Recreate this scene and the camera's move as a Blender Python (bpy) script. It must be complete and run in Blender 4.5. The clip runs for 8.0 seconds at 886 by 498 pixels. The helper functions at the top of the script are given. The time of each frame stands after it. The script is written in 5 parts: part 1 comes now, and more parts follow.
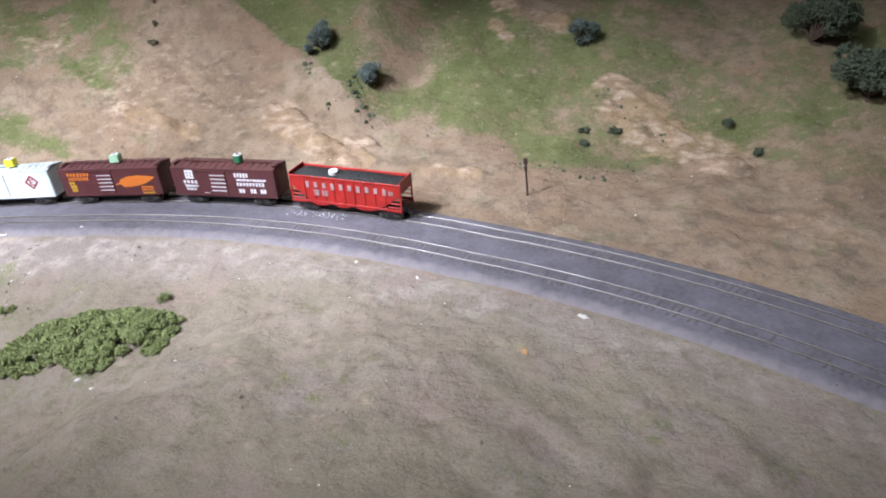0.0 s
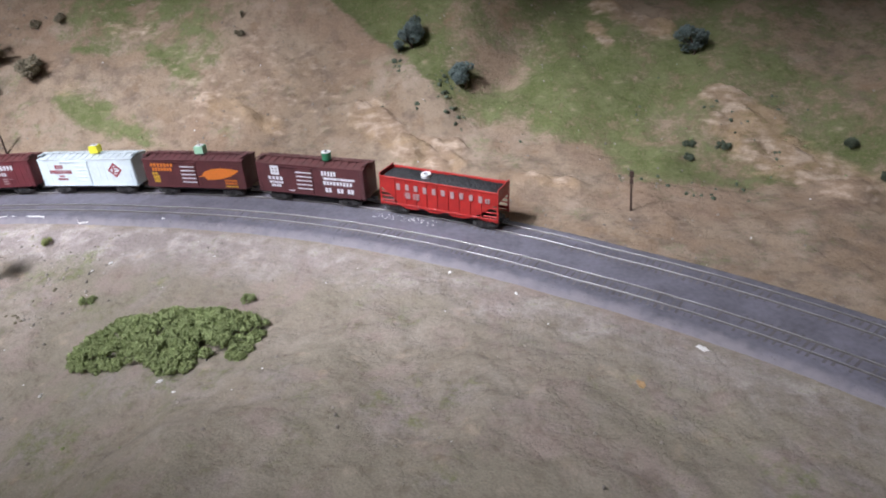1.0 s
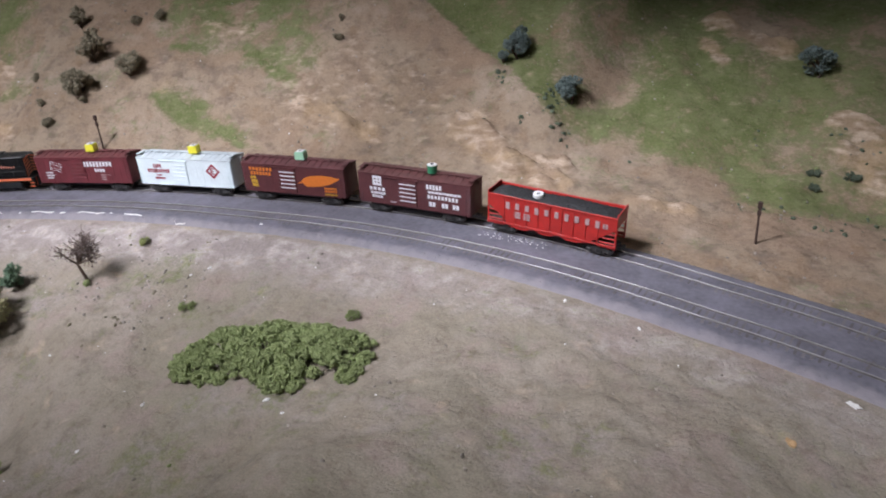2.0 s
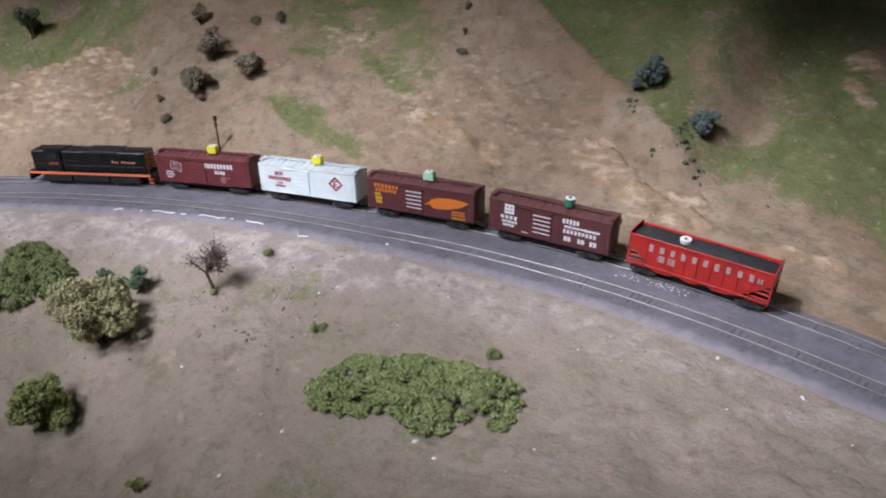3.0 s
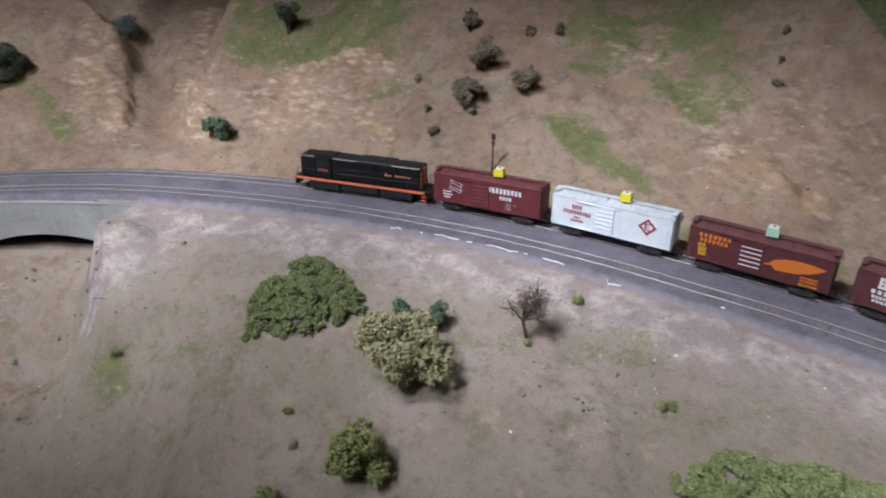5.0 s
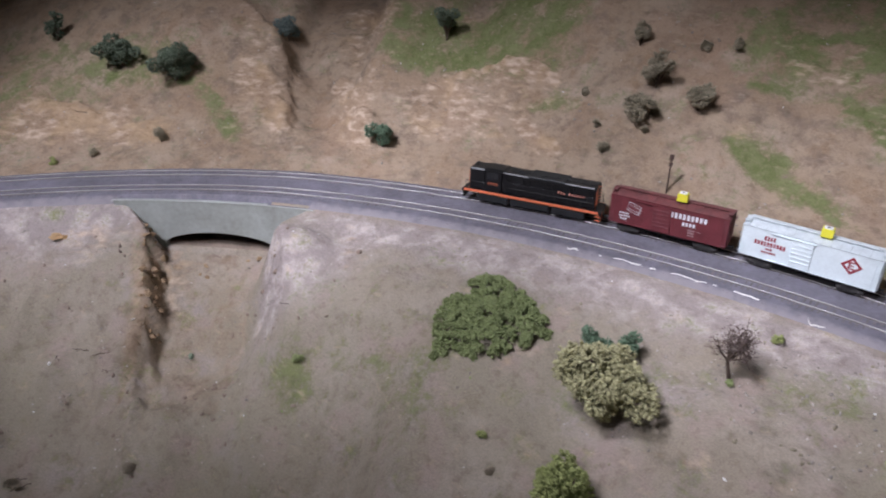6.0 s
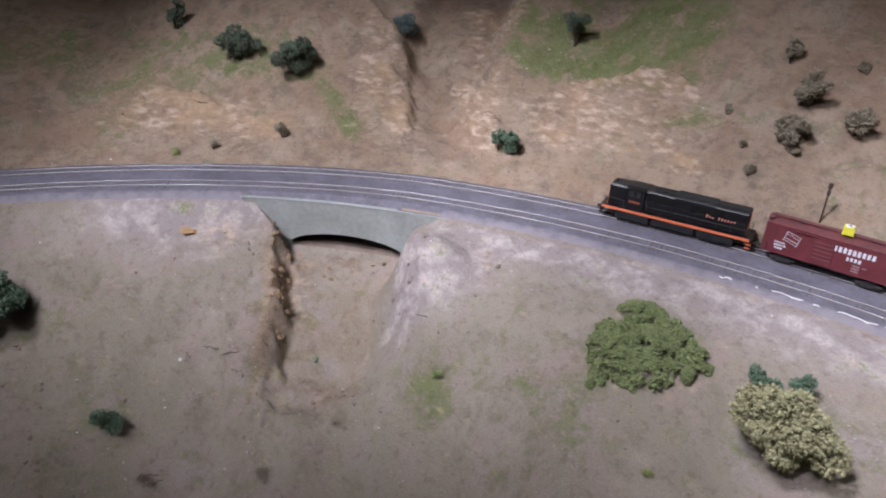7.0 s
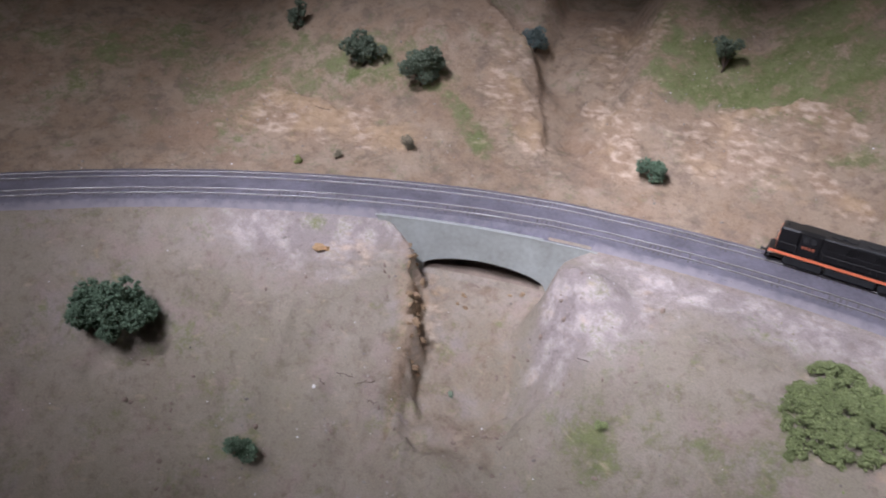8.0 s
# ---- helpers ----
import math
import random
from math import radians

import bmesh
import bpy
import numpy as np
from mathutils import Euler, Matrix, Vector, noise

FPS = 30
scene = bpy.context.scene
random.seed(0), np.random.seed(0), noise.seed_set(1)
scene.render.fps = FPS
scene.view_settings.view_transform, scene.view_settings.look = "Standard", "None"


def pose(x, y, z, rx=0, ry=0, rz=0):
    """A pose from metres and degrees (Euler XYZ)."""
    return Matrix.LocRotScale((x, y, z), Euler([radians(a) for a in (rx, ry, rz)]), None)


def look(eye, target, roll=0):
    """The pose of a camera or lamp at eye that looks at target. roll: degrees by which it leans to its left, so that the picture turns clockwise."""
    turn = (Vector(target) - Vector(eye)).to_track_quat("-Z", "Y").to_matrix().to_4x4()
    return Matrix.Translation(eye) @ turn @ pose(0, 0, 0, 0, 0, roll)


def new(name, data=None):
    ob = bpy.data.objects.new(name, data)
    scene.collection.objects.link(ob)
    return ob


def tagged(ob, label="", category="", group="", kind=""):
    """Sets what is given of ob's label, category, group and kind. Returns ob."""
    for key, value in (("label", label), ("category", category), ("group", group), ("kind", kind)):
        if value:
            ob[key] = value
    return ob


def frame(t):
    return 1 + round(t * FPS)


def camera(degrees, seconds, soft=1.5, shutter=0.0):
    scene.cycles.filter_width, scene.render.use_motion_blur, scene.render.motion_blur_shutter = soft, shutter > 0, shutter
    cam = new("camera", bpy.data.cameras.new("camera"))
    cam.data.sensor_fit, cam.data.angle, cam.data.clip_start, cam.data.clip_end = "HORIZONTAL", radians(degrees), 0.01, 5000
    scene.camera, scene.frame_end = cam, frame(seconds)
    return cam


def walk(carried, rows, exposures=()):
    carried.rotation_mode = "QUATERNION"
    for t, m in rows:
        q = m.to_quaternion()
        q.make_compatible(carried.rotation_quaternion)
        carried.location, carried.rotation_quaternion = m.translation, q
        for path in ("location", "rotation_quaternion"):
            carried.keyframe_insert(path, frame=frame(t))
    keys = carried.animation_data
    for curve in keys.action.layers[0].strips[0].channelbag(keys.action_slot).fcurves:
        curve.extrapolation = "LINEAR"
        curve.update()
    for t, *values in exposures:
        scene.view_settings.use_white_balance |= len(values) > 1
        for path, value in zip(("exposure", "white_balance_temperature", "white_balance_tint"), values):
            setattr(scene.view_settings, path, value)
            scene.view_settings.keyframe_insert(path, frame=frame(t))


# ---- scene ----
cam = camera(63.0, 8.0, soft=1.9, shutter=0.2)
PATH = [
    (0, 0.7548, 0.5240, 0.3286, 16.00, -27.32, -7.41),
    (0.5, 0.7257, 0.5435, 0.3208, 17.82, -27.01, -6.68),
    (1, 0.6905, 0.5563, 0.3185, 20.00, -26.58, -6.00),
    (2.5, 0.5670, 0.5756, 0.3361, 25.86, -25.85, -3.24),
    (3, 0.5093, 0.5661, 0.3548, 27.49, -26.17, -1.65),
    (3.5, 0.4586, 0.5598, 0.3636, 29.12, -26.44, -1.53),
    (4, 0.3868, 0.5513, 0.3590, 30.82, -25.43, -0.33),
    (4.5, 0.3139, 0.5549, 0.3432, 33.80, -25.01, 0.30),
    (5, 0.2530, 0.5393, 0.3613, 36.50, -26.17, 0.39),
    (6.5, 0.0878, 0.4442, 0.3989, 45.16, -27.56, 1.30),
    (7, 0.0275, 0.4141, 0.4046, 46.18, -28.16, 2.37),
    (7.5, -0.0474, 0.3855, 0.3962, 46.76, -27.89, 3.75),
    (8, -0.1272, 0.3425, 0.4015, 48.29, -28.26, 4.99),
]


def aim(x, y, z, yaw, pitch, roll):
    """The camera's pose from its place, its heading, its pitch and its roll in degrees."""
    a, b = radians(yaw), radians(pitch)
    ahead = Vector((-math.sin(a) * math.cos(b), math.cos(a) * math.cos(b), math.sin(b)))
    return look((x, y, z), Vector((x, y, z)) + ahead, roll)


walk(cam, [(t, aim(*row)) for t, *row in PATH], [(0, -0.18, 6400, 10), (1, -0.58, 6400, 11), (2.5, -0.82, 6520, 12), (3.5, -0.96, 6520, 13), (5, -1.04, 6440, 14), (6.5, -0.98, 6370, 17), (8, -0.78, 6260, 18)])

# ---- plan of the layout ----
CX, CY, RAD = 0.0642, -0.1603, 1.4336


def track_r(s):
    """Radius of the far track's centre line at the arc length s."""
    return RAD + 0.125 * np.maximum(s, 0.0) ** 1.3 + 0.06 * np.maximum(s - 0.55, 0.0) - 0.033 * np.maximum(-s - 0.9, 0.0)


def track_z(s):
    """Height of the rail tops."""
    return -0.09 * np.maximum(s, 0.0) ** 2 - 0.03 * np.maximum(-s - 0.8, 0.0)


def place(s, d):
    """World x, y of a point at arc length s, d metres outside the far track."""
    a = math.pi / 2 - s / RAD
    r = track_r(s) + d
    return CX + r * np.cos(a), CY + r * np.sin(a)


def plan(x, y):
    """Arc length and offset of a world point."""
    s = (math.pi / 2 - np.arctan2(y - CY, x - CX)) * RAD
    return s, np.hypot(x - CX, y - CY) - track_r(s)


# cross sections of the hill: s, slope by the track, knee, slope above the knee
HILL = [(-2.3, .35, .10, .40), (-1.4, .30, .12, .42), (-1.15, .22, .11, .75), (-1.0, .45, .10, .68), (-.91, .42, .10, .62), (-.87, .34, .10, .46),
        (-.79, .34, .10, .46), (-.735, .45, .10, .78), (-.62, .40, .12, .75), (-.52, .50, .12, 1.0), (-.40, .90, .10, .85), (-.28, .85, .10, .80),
        (-.17, .45, .12, .85), (-.03, .33, .14, 1.0), (.15, .30, .14, .75), (.25, .30, .16, .80), (.33, .18, .18, .50),
        (.50, .10, .25, .55), (.62, .05, .27, .55), (1.4, .10, .25, .50)]
# cross sections of the slope in front: s, slope by the shelf, knee, slope below the knee
SLOPE = [(-2.3, .50, .30, .40), (-1.25, .62, .30, .45), (-1.1, .72, .30, .50), (-.98, .75, .30, .50), (-.76, .36, .16, 1.2), (-.66, .30, .15, .90),
         (-.55, .15, .14, .90), (-.40, .20, .20, .55), (-.25, .25, .20, .45), (-.10, .20, .18, .50), (.05, .18, .25, .30),
         (.25, .12, .30, .20), (.45, -.05, .30, .10), (.70, -.10, .30, .10), (1.4, -.10, .30, .10)]
EDGE, FOOT = -0.092, 0.024


def smooth_table(table, s):
    """Smoothly blended rows of a table of cross sections."""
    k = np.array([row[0] for row in table])
    v = np.array([row[1:] for row in table])
    i = np.clip(np.searchsorted(k, s) - 1, 0, len(k) - 2)
    f = np.clip((s - k[i]) / (k[i + 1] - k[i]), 0, 1)
    f = (f * f * (3 - 2 * f))[..., None]
    return np.moveaxis(v[i] * (1 - f) + v[i + 1] * f, -1, 0)


def soft(x, w):
    """A ramp with a rounded start."""
    return np.where(x <= -w, 0.0, np.where(x >= w, x, (x + w) ** 2 / (4 * w)))


def gully_left(d):
    """Foot of the broken left bank of the gully."""
    return np.interp(-d, (0.088, 0.125, 0.18, 0.217, 0.26, 0.35, 0.50), (-0.980, -0.957, -0.943, -0.928, -0.922, -0.902, -0.88))


def gully_right(d):
    """Foot of the rounded right bank of the gully."""
    return np.interp(-d, (0.088, 0.118, 0.149, 0.185, 0.225, 0.267, 0.40), (-0.770, -0.798, -0.812, -0.808, -0.798, -0.796, -0.76))


def gully_floor(d):
    return -0.080 - 0.62 * np.clip(-d - 0.09, 0, 0.16) - 0.35 * np.clip(-d - 0.25, 0, 1)


def height(s, d):
    """Height of the ground, without its fine relief."""
    s, d = np.asarray(s, float), np.asarray(d, float)
    m1, k, m2 = smooth_table(HILL, s)
    e = d - FOOT
    up = m1 * soft(e, 0.012) + (m2 - m1) * soft(d - k, 0.03) - 0.25 * soft(d - 0.42, 0.08)
    n1, q, n2 = smooth_table(SLOPE, s)
    g = EDGE - d
    down = n1 * soft(g, 0.012) + (n2 - n1) * soft(g - q, 0.03) - 0.25 * soft(g - 0.36, 0.06)
    z = track_z(s) - 0.008 + up - down
    # a rounded mound by the bridge, and the gully below it
    z = z + 0.030 * np.exp(-((s + 0.745) / 0.06) ** 2 - ((d + 0.165) / 0.045) ** 2) * np.clip((EDGE - d - 0.018) / 0.045, 0, 1)
    near = np.clip((EDGE - d) / 0.05, 0, 1)
    steep = np.interp(EDGE - d, (0.0, 0.05, 0.13, 0.19), (1.5, 3.2, 2.6, 0.5))
    round_ = np.interp(EDGE - d, (0.0, 0.03, 0.08, 0.15, 0.26), (2.2, 2.8, 1.7, 1.15, 0.5))
    lip = gully_left(d) + (fractal(d * 55, s * 20, 3, 43) - 0.5) * 0.026 * near
    wall = steep * soft(lip - s, 0.006) + round_ * soft(s - gully_right(d), 0.004 + 0.014 * near)
    fade = np.clip((EDGE - d - 0.16) / 0.15, 0, 1)
    fade = fade * fade * (3 - 2 * fade)
    cut = gully_floor(d) + wall
    cut = cut + (z - cut) * 0.8 * fade
    blend = np.clip(0.5 + 0.5 * (cut - z) / 0.010, 0, 1)
    worn = cut * (1 - blend) + z * blend - 0.010 * blend * (1 - blend)
    return np.where(d < EDGE + 0.004, worn, z)


def on_track(s, d, z=0.0):
    """World point at rail height plus z."""
    x, y = place(s, d)
    return float(x), float(y), float(track_z(s)) + z


def heading(s):
    """Direction of growing s, in radians."""
    x0, y0 = place(s - 0.01, 0.0)
    x1, y1 = place(s + 0.01, 0.0)
    return math.atan2(y1 - y0, x1 - x0)


# ---- light: a row of spot lamps over the aisle, and added unseen fill lamps ----
world = bpy.data.worlds.new("room_dark")
world.use_nodes = True
world.node_tree.nodes["Background"].inputs[0].default_value = (0.5, 0.45, 0.4, 1)
world.node_tree.nodes["Background"].inputs[1].default_value = 0.02
scene.world = world
for station, watts in ((-1.45, 80), (-0.95, 232), (-0.42, 205), (0.08, 212), (0.58, 192)):
    target = Vector(on_track(station, 0.02 + 0.08 * max(station, 0.0)))
    along = heading(station) + radians(58)
    lamp = bpy.data.lights.new("spot_lamp", "SPOT")
    lamp.energy, lamp.spot_size, lamp.spot_blend = watts, radians(30.5), 1.0
    lamp.shadow_soft_size, lamp.color = 0.045, (0.955, 0.98, 1.10)
    new("spot_lamp", lamp).matrix_world = look(target + Vector((-1.25 * math.cos(along), -1.25 * math.sin(along), 1.7)), target)
# added fill spots from the aisle, brightening car sides and the front slope
for station, watts in ((-1.05, 112), (-0.45, 86), (0.15, 84), (0.7, 64)):
    target = Vector(on_track(station, -0.17, -0.04))
    along = heading(station) + radians(78)
    lamp = bpy.data.lights.new("aisle_fill", "SPOT")
    lamp.energy, lamp.spot_size, lamp.spot_blend = watts, radians(34), 1.0
    lamp.shadow_soft_size, lamp.color = 0.12, (0.96, 0.98, 1.09)
    new("aisle_fill", lamp).matrix_world = look(target + Vector((-1.5 * math.cos(along), -1.5 * math.sin(along), 1.6)), target)
# weak unseen panel, added to lift the dark parts
lamp = bpy.data.lights.new("unseen_area_lamp", "AREA")
lamp.shape, lamp.size, lamp.size_y, lamp.energy, lamp.color = "RECTANGLE", 3.0, 1.2, 6, (1.0, 0.93, 0.84)
new("unseen_area_lamp", lamp).matrix_world = look((0.1, -0.5, 2.2), (-0.25, 1.0, 0.0))
# unseen strip beyond the hill, added for glints on the rail tops
lamp = bpy.data.lights.new("unseen_area_lamp", "AREA")
lamp.shape, lamp.size, lamp.size_y, lamp.energy, lamp.color = "RECTANGLE", 4.0, 0.4, 26, (0.95, 0.97, 1.0)
new("unseen_area_lamp", lamp).matrix_world = look((-0.3, 3.9, 2.0), (-0.1, 1.1, 0.0))

# ---- materials ----
def material(name, color, rough=0.6, metal=0.0, vary=0.15, scale=60.0, bump=0.0, bump_scale=200.0, second=None, per_piece=0.0, spec=0.5):
    """A procedural surface: a base colour that wanders at two scales towards a second one, uneven gloss and fine relief."""
    m = bpy.data.materials.new(name)
    m.use_nodes = True
    nt = m.node_tree
    bsdf = nt.nodes["Principled BSDF"]
    bsdf.inputs["Metallic"].default_value = metal
    bsdf.inputs["Specular IOR Level"].default_value = spec
    geo = nt.nodes.new("ShaderNodeNewGeometry")
    n1, n2 = nt.nodes.new("ShaderNodeTexNoise"), nt.nodes.new("ShaderNodeTexNoise")
    n1.inputs["Scale"].default_value, n2.inputs["Scale"].default_value = scale, scale * 7
    n1.inputs["Detail"].default_value = n2.inputs["Detail"].default_value = 4
    for n in (n1, n2):
        nt.links.new(geo.outputs["Position"], n.inputs["Vector"])
    add = nt.nodes.new("ShaderNodeMath")
    add.operation = "MULTIPLY_ADD"
    nt.links.new(n2.outputs["Fac"], add.inputs[0])
    add.inputs[1].default_value = 0.6
    nt.links.new(n1.outputs["Fac"], add.inputs[2])
    ramp = nt.nodes.new("ShaderNodeMapRange")
    ramp.inputs["From Min"].default_value, ramp.inputs["From Max"].default_value = 0.55, 1.05
    nt.links.new(add.outputs[0], ramp.inputs["Value"])
    mix = nt.nodes.new("ShaderNodeMix")
    mix.data_type = "RGBA"
    dark = second or tuple(c * (1 - vary * 2) for c in color)
    mix.inputs["A"].default_value, mix.inputs["B"].default_value = (*dark, 1), (*(c * (1 + vary) for c in color), 1)
    nt.links.new(ramp.outputs[0], mix.inputs["Factor"])
    out = mix.outputs["Result"]
    if per_piece:
        hsv = nt.nodes.new("ShaderNodeHueSaturation")
        rnd = nt.nodes.new("ShaderNodeMapRange")
        rnd.inputs["To Min"].default_value, rnd.inputs["To Max"].default_value = 1 - per_piece, 1 + per_piece
        nt.links.new(geo.outputs["Random Per Island"], rnd.inputs["Value"])
        nt.links.new(rnd.outputs[0], hsv.inputs["Value"])
        nt.links.new(out, hsv.inputs["Color"])
        out = hsv.outputs["Color"]
    nt.links.new(out, bsdf.inputs["Base Color"])
    gloss = nt.nodes.new("ShaderNodeMapRange")
    gloss.inputs["To Min"].default_value, gloss.inputs["To Max"].default_value = max(rough - 0.12, 0.05), min(rough + 0.12, 1)
    nt.links.new(n1.outputs["Fac"], gloss.inputs["Value"])
    nt.links.new(gloss.outputs[0], bsdf.inputs["Roughness"])
    if bump:
        n3 = nt.nodes.new("ShaderNodeTexNoise")
        n3.inputs["Scale"].default_value, n3.inputs["Detail"].default_value = bump_scale, 5
        nt.links.new(geo.outputs["Position"], n3.inputs["Vector"])
        b = nt.nodes.new("ShaderNodeBump")
        b.inputs["Strength"].default_value, b.inputs["Distance"].default_value = 1.0, bump
        nt.links.new(n3.outputs["Fac"], b.inputs["Height"])
        nt.links.new(b.outputs[0], bsdf.inputs["Normal"])
    return m


def ground_material():
    """Painted plaster scenery: beige dirt, brown hill soil, turf and pale rock, blended by the cover painted on the ground."""
    m = bpy.data.materials.new("scenery_soil")
    m.use_nodes = True
    nt = m.node_tree
    bsdf = nt.nodes["Principled BSDF"]
    bsdf.inputs["Specular IOR Level"].default_value = 0.25
    geo, cover = nt.nodes.new("ShaderNodeNewGeometry"), nt.nodes.new("ShaderNodeVertexColor")
    cover.layer_name = "cover"
    sep = nt.nodes.new("ShaderNodeSeparateColor")
    nt.links.new(cover.outputs["Color"], sep.inputs[0])

    def noise_tex(scale, detail=5, rough=0.6):
        n = nt.nodes.new("ShaderNodeTexNoise")
        n.inputs["Scale"].default_value, n.inputs["Detail"].default_value, n.inputs["Roughness"].default_value = scale, detail, rough
        nt.links.new(geo.outputs["Position"], n.inputs["Vector"])
        return n.outputs["Fac"]

    def ramp(value, lo, hi):
        r = nt.nodes.new("ShaderNodeMapRange")
        r.interpolation_type = "SMOOTHSTEP"
        r.inputs["From Min"].default_value, r.inputs["From Max"].default_value = lo, hi
        nt.links.new(value, r.inputs["Value"])
        return r.outputs[0]

    def maths(op, a, b):
        k = nt.nodes.new("ShaderNodeMath")
        k.operation = op
        for i, v in enumerate((a, b)):
            if isinstance(v, (int, float)):
                k.inputs[i].default_value = v
            else:
                nt.links.new(v, k.inputs[i])
        return k.outputs[0]

    def blend(fac, a, b):
        k = nt.nodes.new("ShaderNodeMix")
        k.data_type = "RGBA"
        nt.links.new(fac, k.inputs["Factor"])
        for name, v in (("A", a), ("B", b)):
            if isinstance(v, tuple):
                k.inputs[name].default_value = (*v, 1)
            else:
                nt.links.new(v, k.inputs[name])
        return k.outputs["Result"]

    big, mid, fine, speck = noise_tex(9), noise_tex(38), noise_tex(170, 6, 0.7), noise_tex(620, 3)
    dirt = blend(ramp(big, 0.35, 0.65), (0.292, 0.246, 0.187), (0.362, 0.310, 0.251))
    dirt = blend(ramp(mid, 0.45, 0.75), dirt, (0.215, 0.183, 0.146))
    hill = blend(ramp(big, 0.38, 0.62), (0.337, 0.244, 0.165), (0.387, 0.297, 0.211))
    hill = blend(ramp(mid, 0.42, 0.7), hill, (0.226, 0.171, 0.130))
    tint, far = noise_tex(5.5, 3), noise_tex(13, 4)
    dirt = blend(ramp(tint, 0.42, 0.62), dirt, (0.300, 0.260, 0.198))
    dirt = blend(maths("MULTIPLY", ramp(far, 0.5, 0.7), 0.7), dirt, (0.352, 0.294, 0.273))
    hill = blend(maths("MULTIPLY", ramp(tint, 0.48, 0.66), 0.55), hill, (0.330, 0.220, 0.149))
    hill = blend(maths("MULTIPLY", ramp(far, 0.5, 0.68), 0.8), hill, (0.440, 0.341, 0.264))
    dirt = blend(maths("MULTIPLY", ramp(noise_tex(21, 5), 0.50, 0.66), 0.6), dirt, (0.350, 0.268, 0.234))
    dirt = blend(maths("MULTIPLY", ramp(noise_tex(30, 6, 0.7), 0.56, 0.70), 0.5), dirt, (0.225, 0.190, 0.130))
    hill = blend(maths("MULTIPLY", ramp(noise_tex(24, 6, 0.7), 0.52, 0.70), 0.55), hill, (0.275, 0.178, 0.105))
    soil = blend(ramp(maths("ADD", cover.outputs["Alpha"], maths("MULTIPLY", maths("SUBTRACT", mid, 0.5), 0.8)), 0.3, 0.7), dirt, hill)
    ash = blend(ramp(mid, 0.4, 0.7), (0.335, 0.285, 0.268), (0.560, 0.490, 0.460))
    soil = blend(ramp(maths("ADD", sep.outputs["Blue"], maths("ADD", maths("MULTIPLY", maths("SUBTRACT", mid, 0.5), 0.8), maths("MULTIPLY", maths("SUBTRACT", fine, 0.5), 0.5))), 0.10, 0.95), soil, ash)
    stretch = nt.nodes.new("ShaderNodeVectorMath")
    stretch.operation = "MULTIPLY"
    stretch.inputs[1].default_value = (48, 48, 150)
    nt.links.new(geo.outputs["Position"], stretch.inputs[0])
    seams = nt.nodes.new("ShaderNodeTexNoise")
    seams.inputs["Scale"].default_value, seams.inputs["Detail"].default_value = 1.0, 6
    nt.links.new(stretch.outputs[0], seams.inputs["Vector"])
    streak = seams.outputs["Fac"]
    rock = blend(ramp(streak, 0.42, 0.66), (0.37, 0.260, 0.175), (0.60, 0.465, 0.350))
    rock = blend(maths("MULTIPLY", ramp(noise_tex(17, 4), 0.46, 0.62), 0.7), rock, (0.44, 0.305, 0.175))
    rockmask = ramp(maths("ADD", sep.outputs["Green"], maths("MULTIPLY", maths("SUBTRACT", maths("ADD", streak, maths("MULTIPLY", mid, 0.5)), 0.75), 1.9)), 0.12, 1.02)
    turf = blend(ramp(mid, 0.4, 0.65), (0.146, 0.170, 0.062), (0.200, 0.220, 0.095))
    turf = blend(ramp(fine, 0.5, 0.75), turf, (0.255, 0.240, 0.130))
    turfmask = ramp(maths("ADD", sep.outputs["Red"], maths("ADD", maths("MULTIPLY", maths("SUBTRACT", maths("ADD", mid, fine), 1.0), 1.9), maths("MULTIPLY", maths("SUBTRACT", far, 0.5), 2.2))), 0.10, 1.05)
    soil = blend(turfmask, soil, turf)
    soil = blend(maths("MULTIPLY", rockmask, 0.9), soil, rock)
    grain = blend(ramp(speck, 0.3, 0.7), (0.86, 0.86, 0.86), (1.09, 1.09, 1.09))
    grain = blend(ramp(noise_tex(95, 5, 0.65), 0.50, 0.72), grain, (0.76, 0.74, 0.72))
    mul = nt.nodes.new("ShaderNodeMix")
    mul.data_type, mul.blend_type = "RGBA", "MULTIPLY"
    mul.inputs["Factor"].default_value = 1.0
    nt.links.new(soil, mul.inputs["A"])
    nt.links.new(grain, mul.inputs["B"])
    nt.links.new(mul.outputs["Result"], bsdf.inputs["Base Color"])
    bsdf.inputs["Roughness"].default_value = 0.92
    bump = nt.nodes.new("ShaderNodeBump")
    bump.inputs["Distance"].default_value = 0.0020
    nt.links.new(maths("ADD", maths("MULTIPLY", noise_tex(70, 5, 0.65), 1.4), maths("ADD", fine, maths("MULTIPLY", speck, 0.2))), bump.inputs["Height"])
    nt.links.new(bump.outputs[0], bsdf.inputs["Normal"])
    return m


SOIL = ground_material()
BALLAST = material("ballast_cinders", (0.176, 0.168, 0.200), 0.9, vary=0.15, scale=30, bump=0.0007, bump_scale=650, second=(0.118, 0.113, 0.130), per_piece=0.0, spec=0.3)
nodes, links = BALLAST.node_tree.nodes, BALLAST.node_tree.links
dust, fold, lift, cake = nodes.new("ShaderNodeVertexColor"), nodes.new("ShaderNodeMapRange"), nodes.new("ShaderNodeMath"), nodes.new("ShaderNodeMix")
grime = nodes.new("ShaderNodeTexNoise")
dust.layer_name, grime.inputs["Scale"].default_value, grime.inputs["Detail"].default_value = "dust", 85, 6
cake.data_type, cake.inputs["B"].default_value = "RGBA", (0.272, 0.248, 0.264, 1)
